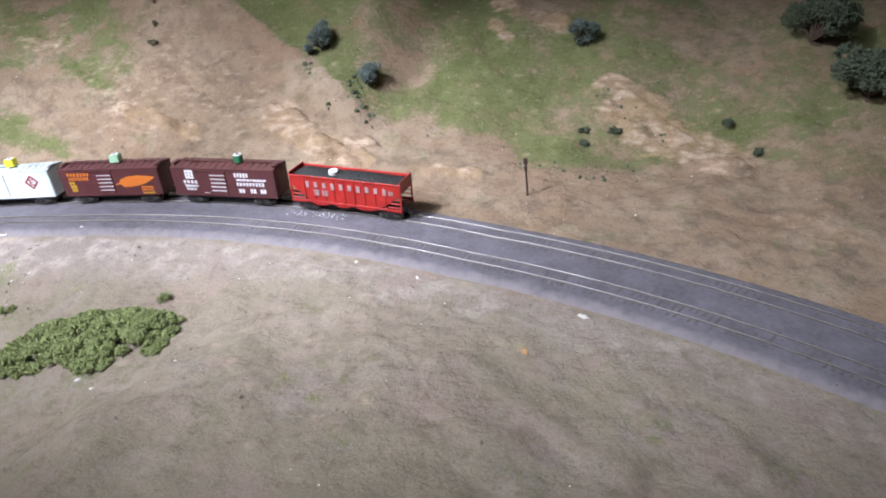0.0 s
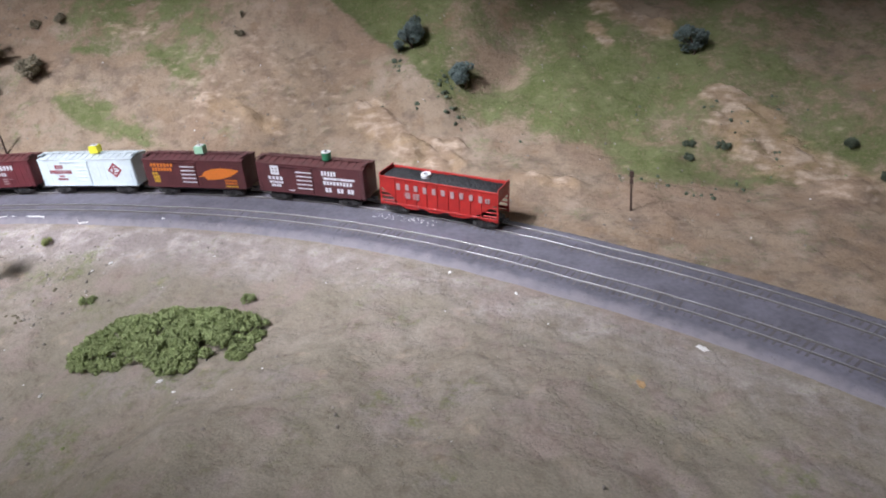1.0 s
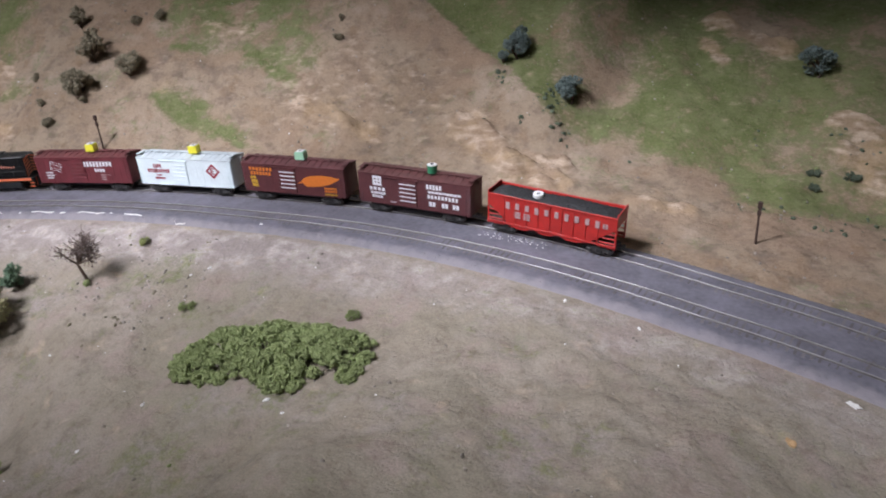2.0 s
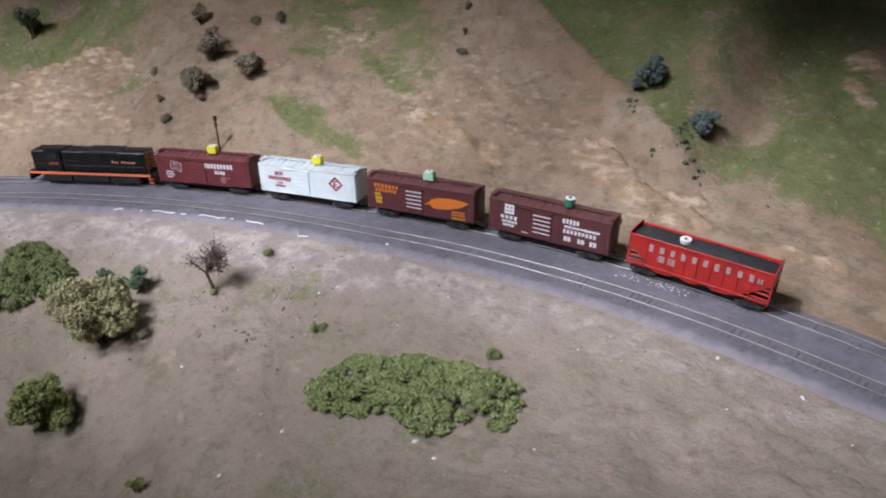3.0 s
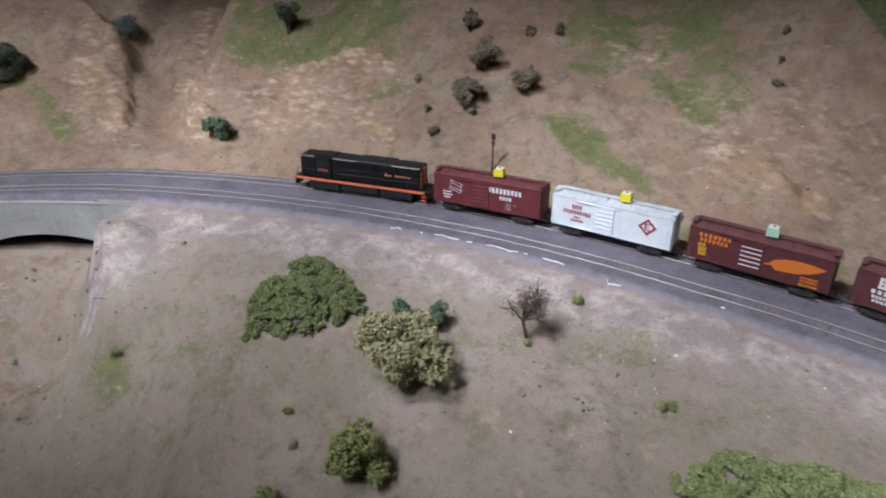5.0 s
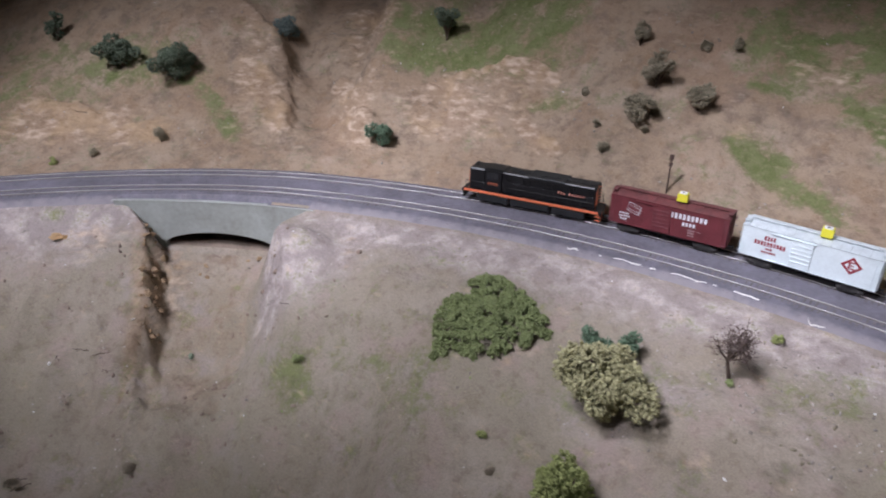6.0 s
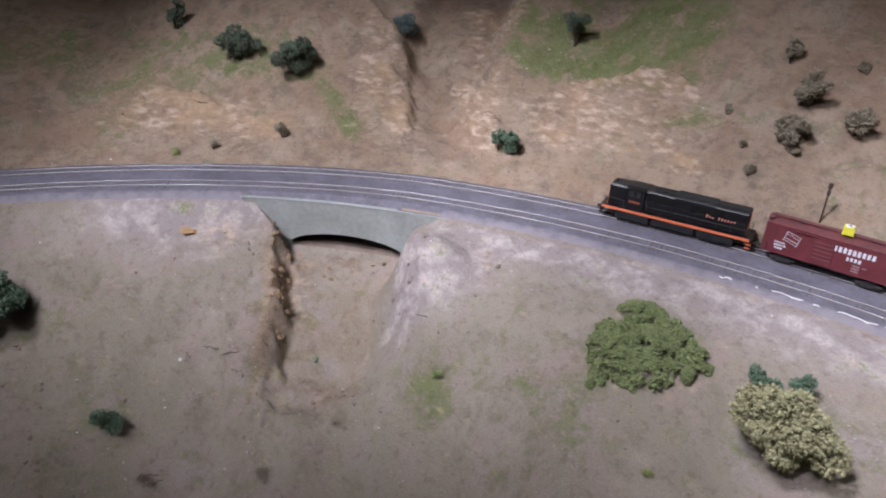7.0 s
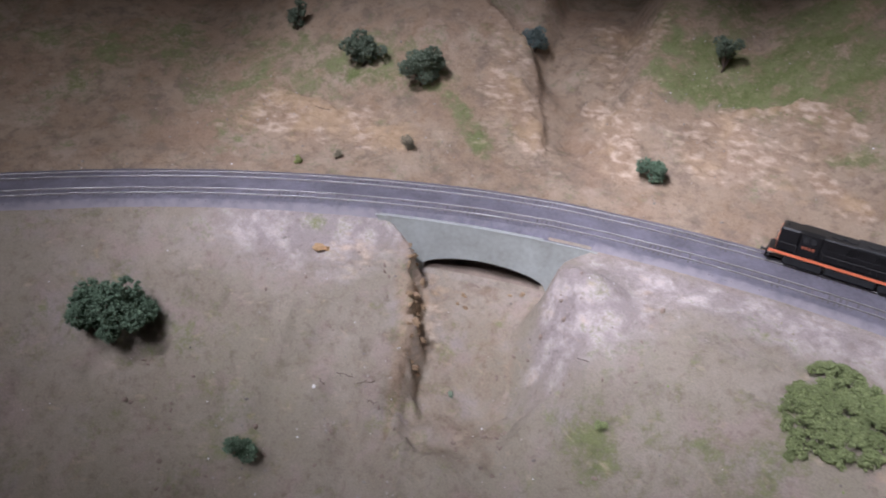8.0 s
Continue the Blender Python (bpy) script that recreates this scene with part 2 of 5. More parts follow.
lift.operation, lift.inputs[1].default_value = "ADD", -0.5
fold.interpolation_type, fold.inputs["From Min"].default_value, fold.inputs["From Max"].default_value = "SMOOTHSTEP", 0.15, 0.85
spread = nodes.new("ShaderNodeMath")
spread.operation = "ADD"
links.new(nodes["Geometry"].outputs["Position"], grime.inputs["Vector"])
links.new(grime.outputs["Fac"], lift.inputs[0])
links.new(dust.outputs["Color"], spread.inputs[0])
links.new(lift.outputs[0], spread.inputs[1])
links.new(spread.outputs[0], fold.inputs["Value"])
links.new(fold.outputs[0], cake.inputs["Factor"])
links.new(nodes["Principled BSDF"].inputs["Base Color"].links[0].from_socket, cake.inputs["A"])
links.new(cake.outputs["Result"], nodes["Principled BSDF"].inputs["Base Color"])
GRIT = material("ballast_grit", (0.165, 0.152, 0.158), 0.9, vary=0.2, scale=90, per_piece=0.25, spec=0.3)
TIE = material("tie_wood", (0.148, 0.135, 0.138), 0.85, vary=0.15, scale=150, per_piece=0.25)
tie_info = TIE.node_tree.nodes.new("ShaderNodeObjectInfo")
for link in list(TIE.node_tree.links):
    if link.from_socket.name == "Random Per Island":
        TIE.node_tree.links.new(tie_info.outputs["Random"], link.to_socket)
RAIL = material("rail_rust", (0.15, 0.135, 0.13), 0.6, metal=0.2, vary=0.2, scale=120)
RAILTOP = material("rail_steel", (0.40, 0.39, 0.38), 0.40, metal=1.0, vary=0.1, scale=140)
CONCRETE = material("painted_concrete", (0.38, 0.405, 0.38), 0.6, vary=0.10, scale=22, bump=0.0002, bump_scale=300, second=(0.29, 0.30, 0.27))
GULLYDIRT = material("gully_dirt", (0.28, 0.215, 0.17), 0.95, vary=0.12, scale=60, bump=0.001, bump_scale=200)
RUBBLE = material("rubble_mixed", (0.36, 0.32, 0.28), 0.9, vary=0.15, scale=80, per_piece=0.4)
# inside of the arch, far darker than the headwall's concrete
CULVERT = material("culvert_dark_brown", (0.10, 0.085, 0.07), 0.9, vary=0.2, scale=40)
MAROON = material("boxcar_red_brown", (0.175, 0.036, 0.043), 0.5, vary=0.10, scale=70, second=(0.13, 0.029, 0.034))
MAROON_ROOF = material("boxcar_roof_brown", (0.17, 0.05, 0.05), 0.6, vary=0.14, scale=90, second=(0.10, 0.036, 0.036))
GREY = material("boxcar_pale_grey", (0.80, 0.89, 0.91), 0.5, vary=0.05, scale=60)
GREY_ROOF = material("boxcar_grey_roof", (0.60, 0.66, 0.68), 0.6, vary=0.10, scale=90)
BROWN = material("boxcar_brown", (0.125, 0.036, 0.038), 0.5, vary=0.10, scale=70, second=(0.085, 0.027, 0.029))
BROWN_ROOF = material("boxcar_brown_roof", (0.135, 0.048, 0.05), 0.6, vary=0.14, scale=90)
OXIDE = material("boxcar_oxide", (0.12, 0.038, 0.041), 0.5, vary=0.10, scale=70, second=(0.09, 0.030, 0.033))
OXIDE_ROOF = material("boxcar_oxide_roof", (0.125, 0.045, 0.043), 0.6, vary=0.14, scale=90)
RED = material("hopper_red", (0.50, 0.028, 0.022), 0.45, vary=0.08, scale=70, second=(0.36, 0.022, 0.02))
COAL = material("coal", (0.022, 0.022, 0.024), 0.55, vary=0.3, scale=300, bump=0.001, bump_scale=700, per_piece=0.5)
BLACK = material("loco_black", (0.0085, 0.0085, 0.0095), 0.38, vary=0.2, scale=80)
BLACK_TOP = material("loco_roof_black", (0.020, 0.021, 0.022), 0.6, vary=0.3, scale=120)
ORANGE = material("loco_orange", (0.80, 0.21, 0.10), 0.45, vary=0.05, scale=80)
UNDER = material("running_gear_black", (0.05, 0.047, 0.046), 0.6, vary=0.3, scale=150)
WHEEL = material("wheel_steel", (0.10, 0.085, 0.075), 0.4, metal=0.8, vary=0.2, scale=150)
WHITE = material("lettering_white", (0.78, 0.77, 0.80), 0.55, vary=0.05, scale=300)
LETTER_RED = material("lettering_red", (0.33, 0.035, 0.05), 0.55, vary=0.05, scale=300)
LETTER_ORANGE = material("lettering_orange", (0.72, 0.20, 0.03), 0.55, vary=0.05, scale=300)
LETTER_YELLOW = material("lettering_yellow", (0.62, 0.36, 0.04), 0.55, vary=0.05, scale=300)
LETTER_PALE = material("lettering_pale", (0.45, 0.30, 0.30), 0.6, vary=0.1, scale=300)
GLASS = material("cab_glass", (0.02, 0.022, 0.025), 0.12, vary=0.0, scale=50)
TAG_YELLOW = material("tag_yellow", (0.85, 0.78, 0.06), 0.5, vary=0.04, scale=200)
TAG_WHITE = material("tag_white", (0.80, 0.80, 0.78), 0.5, vary=0.03, scale=200)
TAG_MINT = material("tag_mint", (0.42, 0.72, 0.50), 0.5, vary=0.04, scale=200)
TAG_GREEN = material("tag_green", (0.035, 0.20, 0.10), 0.5, vary=0.05, scale=200)
TAG_DOT = material("tag_dot", (0.02, 0.02, 0.025), 0.5, vary=0.0)
POLE = material("pole_wood", (0.075, 0.045, 0.035), 0.8, vary=0.2, scale=200)
BARK = material("bark", (0.12, 0.085, 0.065), 0.9, vary=0.2, scale=200)
STONE_WHITE = material("plaster_white", (0.82, 0.80, 0.77), 0.8, vary=0.06, scale=200, bump=0.0005, bump_scale=500)
STONE_TAN = material("stone_tan", (0.50, 0.32, 0.16), 0.85, vary=0.12, scale=200, bump=0.0006, bump_scale=400)
CLOD = material("dirt_clods", (0.31, 0.27, 0.225), 0.95, vary=0.15, scale=80, per_piece=0.3)
FASCIA = material("fascia_paint", (0.07, 0.075, 0.06), 0.7, vary=0.1, scale=8)
LEDGE = material("ledge_rock", (0.37, 0.262, 0.155), 0.9, vary=0.2, scale=120, bump=0.001, bump_scale=260, second=(0.20, 0.130, 0.078))
ROOMWALL = material("room_paint", (0.12, 0.10, 0.085), 0.9, vary=0.06, scale=2)
ROOMFLOOR = material("room_carpet", (0.06, 0.055, 0.05), 0.95, vary=0.15, scale=6)


def foliage(name, light, dark):
    return material(name, light, 0.9, vary=0.15, scale=110, second=dark, bump=0.0008, bump_scale=420, per_piece=0.22, spec=0.2)


LEAF_LIGHT = foliage("foliage_light_green", (0.300, 0.350, 0.160), (0.215, 0.255, 0.110))
LEAF_MID = foliage("foliage_mid_green", (0.235, 0.275, 0.125), (0.165, 0.198, 0.085))
LEAF_OLIVE = foliage("foliage_olive", (0.430, 0.410, 0.240), (0.315, 0.300, 0.165))
LEAF_SAGE = foliage("foliage_sage", (0.13, 0.155, 0.11), (0.08, 0.10, 0.065))
LEAF_YELLOW = foliage("foliage_yellow_green", (0.335, 0.370, 0.150), (0.235, 0.265, 0.100))
LEAF_BLUE = foliage("foliage_blue_green", (0.190, 0.240, 0.225), (0.115, 0.150, 0.142))
LEAF_DARK = foliage("foliage_dark_green", (0.165, 0.205, 0.145), (0.095, 0.122, 0.085))
LEAF_DEEP = foliage("foliage_deep_green", (0.150, 0.220, 0.145), (0.085, 0.132, 0.085))
LEAF_BROWN = foliage("foliage_grey_brown", (0.340, 0.300, 0.215), (0.235, 0.205, 0.145))
LEAF_DRY = foliage("foliage_dry_tan", (0.34, 0.29, 0.22), (0.25, 0.21, 0.16))
LEAF_DEAD = foliage("foliage_dead_brown", (0.196, 0.149, 0.138), (0.127, 0.094, 0.086))


# ---- mesh helpers ----
def part(name, bm, mat, parent=None, label="", smooth=False):
    """Links a bmesh as one mesh object, under a thing or a part."""
    me = bpy.data.meshes.new(name)
    bm.to_mesh(me)
    bm.free()
    for one in mat if isinstance(mat, (list, tuple)) else [mat]:
        me.materials.append(one)
    if smooth:
        for p in me.polygons:
            p.use_smooth = True
    ob = new(name, me)
    if parent:
        ob.parent = parent
    return tagged(ob, label) if label else ob


def mesh_part(name, verts, faces, mat, parent=None, smooth=False):
    me = bpy.data.meshes.new(name)
    me.from_pydata(verts, [], faces)
    me.materials.append(mat)
    if smooth:
        me.polygons.foreach_set("use_smooth", [True] * len(me.polygons))
    ob = new(name, me)
    if parent:
        ob.parent = parent
    return ob


def thing(name, m, label, category, group="", kind=""):
    ob = new(name)
    ob.matrix_world = m
    ob.empty_display_size = 0.01
    return tagged(ob, label, category, group, kind)


def box(bm, x0, x1, y0, y1, z0, z1, bevel=0.0, m=None):
    """A box between two corners, its edges rounded by bevel."""
    mat = Matrix.Translation(((x0 + x1) / 2, (y0 + y1) / 2, (z0 + z1) / 2)) @ Matrix.Diagonal((x1 - x0, y1 - y0, z1 - z0, 1))
    made = bmesh.ops.create_cube(bm, size=1.0, matrix=(m @ mat) if m else mat)["verts"]
    if bevel:
        edges = list({e for v in made for e in v.link_edges})
        bmesh.ops.bevel(bm, geom=edges, offset=bevel, segments=1, affect="EDGES")
    return bm


def rod(bm, a, b, r, sides=6, r2=None):
    """A round bar from a to b."""
    a, b = Vector(a), Vector(b)
    turn = (b - a).to_track_quat("Z", "Y").to_matrix().to_4x4()
    bmesh.ops.create_cone(bm, cap_ends=True, segments=sides, radius1=r, radius2=r if r2 is None else r2, depth=(b - a).length,
                          matrix=Matrix.Translation((a + b) / 2) @ turn)
    return bm


def prism(bm, outline, y0, y1):
    """An outline in x and z, drawn out from y0 to y1."""
    front = [bm.verts.new((x, y0, z)) for x, z in outline]
    back = [bm.verts.new((x, y1, z)) for x, z in outline]
    bm.faces.new(front)
    bm.faces.new(back[::-1])
    for i in range(len(outline)):
        j = (i + 1) % len(outline)
        bm.faces.new((front[j], front[i], back[i], back[j]))
    bmesh.ops.recalc_face_normals(bm, faces=bm.faces)
    return bm


def value_noise(x, y, seed=0):
    """Smooth noise from 0 to 1 on arrays."""
    xi, yi = np.floor(x).astype(np.int64), np.floor(y).astype(np.int64)
    fx, fy = x - xi, y - yi
    fx, fy = fx * fx * (3 - 2 * fx), fy * fy * (3 - 2 * fy)

    def corner(a, b):
        h = (a * 374761393 + b * 668265263 + seed * 974634777) & 0xFFFFFFFF
        h = ((h ^ (h >> 13)) * 1274126177) & 0xFFFFFFFF
        return ((h ^ (h >> 16)) & 0xFFFF) / 65535.0

    low = corner(xi, yi) * (1 - fx) + corner(xi + 1, yi) * fx
    high = corner(xi, yi + 1) * (1 - fx) + corner(xi + 1, yi + 1) * fx
    return low * (1 - fy) + high * fy


def fractal(x, y, octaves=4, seed=0):
    total, weight = 0.0, 0.0
    for o in range(octaves):
        total = total + value_noise(x * 2**o, y * 2**o, seed + o) / 2**o
        weight += 1 / 2**o
    return total / weight


# ---- the ground ----
# patches of cover: s, d, half length, half width, strength
TURF = [(0.05, 0.055, 0.11, 0.02, .8), (0.535, 0.25, 0.035, 0.07, .8), (0.61, 0.24, 0.07, 0.03, .5), (0.22, 0.33, 0.07, 0.05, .7), (0.75, 0.40, 0.15, 0.16, .75),
        (-0.16, 0.30, 0.11, 0.055, 1.0), (-0.10, 0.25, 0.08, 0.035, .7), (-0.20, 0.37, 0.14, 0.05, .6), (-1.27, 0.24, 0.14, 0.09, .55), (-1.44, 0.30, 0.15, 0.09, .5), (-1.33, 0.14, 0.08, 0.03, .4), (-0.62, 0.35, 0.14, 0.05, .8)]
# strokes of cover: s and d of both ends, half width, strength
TURF_STROKES = [(-.226, .151, -.15, .134, .019, 1.2), (-.15, .134, -.084, .108, .012, 1.1), (-.24, .227, -.19, .228, .009, .95), (-.18, .233, -.12, .236, .010, .95), (-.116, .223, -.06, .202, .007, 1.0),
                (-.71, .258, -.50, .246, .036, 1.1), (-.70, .30, -.52, .30, .045, 1.05), (-.513, .178, -.444, .163, .010, .75), (-1.134, .214, -1.0, .198, .018, .9), (-.996, .185, -.931, .100, .015, 1.0),
                (-1.22, .27, -1.08, .25, .03, .7), (.44, .33, .56, .29, .035, .8)]
TURF_FRONT = [(-0.02, -0.17, 0.06, 0.03, .38), (-0.66, -0.31, 0.035, 0.025, .6), (-0.62, -0.26, 0.10, 0.05, .30), (0.30, -0.42, 0.12, 0.05, .35), (-1.25, -0.30, 0.14, 0.10, .24),
              (-0.45, -0.30, 0.15, 0.08, .28), (0.06, -0.226, 0.02, 0.012, .7)]
ROCK = [(0.79, 0.16, 0.05, 0.03, .45), (-0.58, 0.165, 0.11, 0.045, .55), (-1.16, 0.135, 0.12, 0.035, .5), (0.03, 0.20, 0.12, 0.06, .42), (-0.76, 0.17, 0.04, 0.07, .5), (-0.90, 0.19, 0.045, 0.08, .5), (-0.17, 0.265, 0.05, 0.010, .6), (-0.24, 0.17, 0.03, 0.015, .45)]
ROCK_STROKES = [(.529, .347, .592, .337, .013, 1.0), (.563, .312, .681, .268, .026, 1.15), (.374, .471, .447, .45, .016, 1.1), (.184, .178, .269, .124, .020, 1.2), (.26, .140, .32, .116, .020, 1.25), (.268, .153, .313, .154, .012, 1.0),
                (.404, .119, .457, .126, .012, .9), (-.042, .175, .074, .146, .014, .8), (.375, .43, .40, .40, .009, .9), (-.798, .233, -.755, .16, .017, 1.0), (-.755, .16, -.729, .095, .018, 1.15),
                (-.652, .204, -.598, .182, .014, 1.05), (-.643, .216, -.56, .226, .009, .85), (-.56, .226, -.48, .202, .010, .95), (-.51, .149, -.449, .096, .013, 1.0), (-.56, .13, -.52, .12, .012, .7), (-.935, .215, -.862, .13, .024, .95),
                (-1.257, .168, -1.115, .146, .020, 1.0), (-1.12, .135, -1.04, .10, .018, .9), (-.81, .415, -.755, .315, .022, .75), (-.67, .15, -.62, .12, .012, .7)]
ROCK_MORE = [(-1.20, 0.145, 0.10, 0.028, .9), (-1.08, 0.12, 0.07, 0.022, .8), (-0.79, 0.32, 0.04, 0.06, .6), (-0.93, 0.30, 0.03, 0.06, .5), (0.06, 0.15, 0.03, 0.012, .5),
             (-0.945, -0.16, 0.024, 0.06, .55), (-1.05, -0.14, 0.05, 0.02, .4)]


def spur_edge(d):
    """Where the bare spur's crest falls off into the green valley."""
    return 0.228 - 1.69 * (d - 0.235)


def valley_green(s, d):
    """The green valley behind the bare spur, with the spur's edge as its border, patchy further on."""
    edge = spur_edge(d) + (fractal(s * 30, d * 30, 3, 51) - 0.5) * 0.035
    low = np.interp(s, (0.285, 0.36, 0.45, 0.52, 0.60, 0.72, 0.85), (0.195, 0.208, 0.20, 0.160, 0.215, 0.30, 0.30))
    inside = np.clip((s - edge) / 0.010, 0, 1) * np.clip((d - low) / 0.03, 0, 1)
    bare = np.maximum(0.75 * np.clip(1.4 - np.hypot((s - 0.295) / 0.05, (d - 0.325) / 0.07), 0, 1), 0.9 * np.clip(1.4 - np.hypot((s - 0.42) / 0.05, (d - 0.49) / 0.06), 0, 1))
    worn = 0.8 * np.clip((s - 0.42) / 0.15, 0, 1) * np.clip(fractal(s * 8, d * 11, 3, 53) * 2 - 0.55, 0, 1)
    return inside * np.clip(1.0 - np.maximum(bare, worn), 0, 1)


def hill_gully(d):
    """The cracked bank of the dry gully on the hill."""
    return np.interp(d, (0.09, 0.134, 0.20, 0.227, 0.28, 0.36, 0.50), (-0.842, -0.848, -0.862, -0.871, -0.897, -0.970, -1.03))


def patches(s, d, rows):
    total = np.zeros_like(s)
    for ps, pd, rs, rd, k in rows:
        total = np.maximum(total, k * np.clip(1.5 - np.hypot((s - ps) / rs, (d - pd) / rd), 0, 1))
    return total


def strokes(s, d, rows):
    total = np.zeros_like(s)
    for s0, d0, s1, d1, w, k in rows:
        f = np.clip(((s - s0) * (s1 - s0) + (d - d0) * (d1 - d0)) / ((s1 - s0) ** 2 + (d1 - d0) ** 2), 0, 1)
        far = np.hypot(s - s0 - f * (s1 - s0), d - d0 - f * (d1 - d0))
        total = np.maximum(total, k * np.clip(1.5 - far / w, 0, 1))
    return total


def hill_turf(s, d):
    worn = np.clip(1.0 - 4.5 * np.clip(fractal(s * 24 + 3, (d - 0.2 * s) * 60, 4, 91) - 0.50, 0, 1), np.where(s < -0.4, 0.6, 0.3), 1.0)
    return np.maximum(np.maximum(patches(s, d, TURF), strokes(s, d, TURF_STROKES)) * worn, valley_green(s, d))


def bare_rock(s, d):
    return np.maximum(np.maximum(patches(s, d, ROCK), patches(s, d, ROCK_MORE)), strokes(s, d, ROCK_STROKES))


def relief(s, d):
    """Bumps, rills and ledges on top of the plan's height."""
    x, y = place(s, d)
    away = np.clip((d - FOOT) / 0.05, 0, 1) + np.clip((EDGE - d) / 0.05, 0, 1)
    lumps = (fractal(x * 9, y * 9, 4, 3) - 0.5) * 0.030 * np.clip((d - FOOT) / 0.12, 0, 1) + ((fractal(x * 7, y * 7, 4, 8) - 0.5) * 0.024 + (fractal(x * 24, y * 24, 3, 9) - 0.5) * (0.011 + 0.018 * np.clip((-0.5 - s) / 0.2, 0, 1))) * np.clip((EDGE - d) / 0.12, 0, 1)
    rills = -np.abs(fractal(s * 14, d * 5, 3, 21) - 0.5) * 0.022 * np.clip((d - 0.06) / 0.1, 0, 1) - np.abs(fractal(s * 17, d * 6, 3, 22) - 0.5) * 0.014 * np.clip((EDGE - 0.03 - d) / 0.08, 0, 1) * np.clip((-0.55 - s) / 0.2, 0.25, 1)
    grain = (fractal(x * 75, y * 75, 3, 11) - 0.5) * 0.0050 * np.clip(away, 0.10, 1)
    rock = bare_rock(s, d)
    ledge = (np.abs(fractal(s * 26 + 5, (d + 0.3 * s) * 60, 3, 31) - 0.5) * 2) * 0.026 * rock
    cliff = np.exp(-((s - gully_left(d) + 0.012) / 0.020) ** 2) * np.clip((EDGE - d) / 0.05, 0, 1) * np.clip((d + 0.42) / 0.1, 0, 1)
    ledge = ledge + (np.abs(fractal(s * 50, d * 34, 3, 41) - 0.5) * 2 - 0.2) * 0.040 * cliff
    lip = hill_gully(d) + (fractal(s * 40, d * 40, 3, 61) - 0.5) * 0.022
    gap = np.clip(lip - s, 0, 1)
    bank = 0.020 * np.clip(gap / 0.008, 0, 1) * np.exp(-gap / 0.05) * np.clip((d - 0.09) / 0.04, 0, 1)
    channel = -0.024 * np.exp(-(((s - lip - 0.042) / 0.034) ** 2)) * np.clip((d - 0.10) / 0.06, 0, 1)
    crest = spur_edge(d) - 0.012 + (fractal(s * 22, d * 22, 3, 71) - 0.5) * 0.02
    spur = 0.013 * np.where(s < crest, np.exp(-(((crest - s) / 0.07) ** 2)), np.exp(-(((s - crest) / 0.035) ** 2))) * np.clip((d - 0.15) / 0.05, 0, 1) * np.clip((0.45 - d) / 0.1, 0, 1)
    return lumps + rills * np.clip(np.abs(s + 0.83) / 0.08, 0, 1) + grain + ledge + bank + channel + spur


def ground_z(s, d):
    s, d = np.atleast_1d(np.asarray(s, float)), np.atleast_1d(np.asarray(d, float))
    return height(s, d) + relief(s, d)


def build_ground():
    """One sheet along the arc, finest by the tracks."""
    si = np.arange(-2.25, 1.4, 0.0052)
    di = np.concatenate([np.arange(-0.80, -0.42, 0.0085), np.arange(-0.42, 0.42, 0.0052), np.arange(0.42, 1.25, 0.011)])
    s, d = np.meshgrid(si, di, indexing="ij")
    z = height(s, d) + relief(s, d)
    x, y = place(s, d)
    nd = len(di)
    i, j = np.meshgrid(np.arange(len(si) - 1), np.arange(nd - 1), indexing="ij")
    # the mouth of the culvert stays open
    mouth = (np.abs(s[:-1, :-1] + 0.885) < 0.085) & (d[:-1, :-1] > -0.0965) & (d[:-1, :-1] < -0.082)
    keep = ~mouth.ravel()
    a = (i * nd + j).ravel()[keep]
    faces = np.stack([a, a + nd, a + nd + 1, a + 1], 1)
    me = bpy.data.meshes.new("ground")
    me.from_pydata(np.stack([x, y, z], -1).reshape(-1, 3).tolist(), [], faces.tolist())
    cover = np.zeros((*s.shape, 4), np.float32)
    turf = np.maximum(hill_turf(s, d), patches(s, d, TURF_FRONT))
    cover[..., 0] = np.clip(turf, 0, 1)
    cover[..., 1] = np.clip(bare_rock(s, d), 0, 1)
    near = np.exp(-((d + 0.115) / np.where(d > -0.115, 0.03, 0.06)) ** 2) * np.clip((s + 1.4) * 4, 0, 1) * np.interp(s, (0.0, 0.45), (0.85, 0.5)) * np.clip(np.abs(s + 0.885) / 0.13 - 0.4, 0, 1)
    cover[..., 2] = np.clip(np.maximum(near, 1.35 * np.exp(-(((d + 0.108) / 0.042) ** 2)) * np.exp(-(((s + 1.12) / 0.15) ** 2))), 0, 1)
    gully = np.clip((s - gully_left(d) + 0.05) / 0.02, 0, 1) * np.clip((gully_right(d) + 0.02 - s) / 0.02, 0, 1) * (d < -0.1) * np.clip((d + 0.42) / 0.12, 0, 1)
    cover[..., 3] = np.clip(np.where(d > -0.02, 1.0, 0.0) + gully * 0.45 + 0.3 * (s < -0.95) * (d < -0.1), 0, 1)
    mound = 1.1 * np.exp(-(((s + 0.715) / 0.095) ** 2 + ((d + 0.180) / 0.075) ** 2)) * np.clip((s - gully_right(d) - 0.004) / 0.03, 0, 1)
    cover[..., 2] = np.maximum(cover[..., 2], mound)
    layer = me.color_attributes.new("cover", "FLOAT_COLOR", "POINT")
    layer.data.foreach_set("color", cover.reshape(-1))
    me.materials.append(SOIL)
    me.polygons.foreach_set("use_smooth", [True] * len(me.polygons))
    return tagged(new("ground", me), "hilly model scenery of beige dirt, turf and pale rock", "ground", kind="structure")


build_ground()


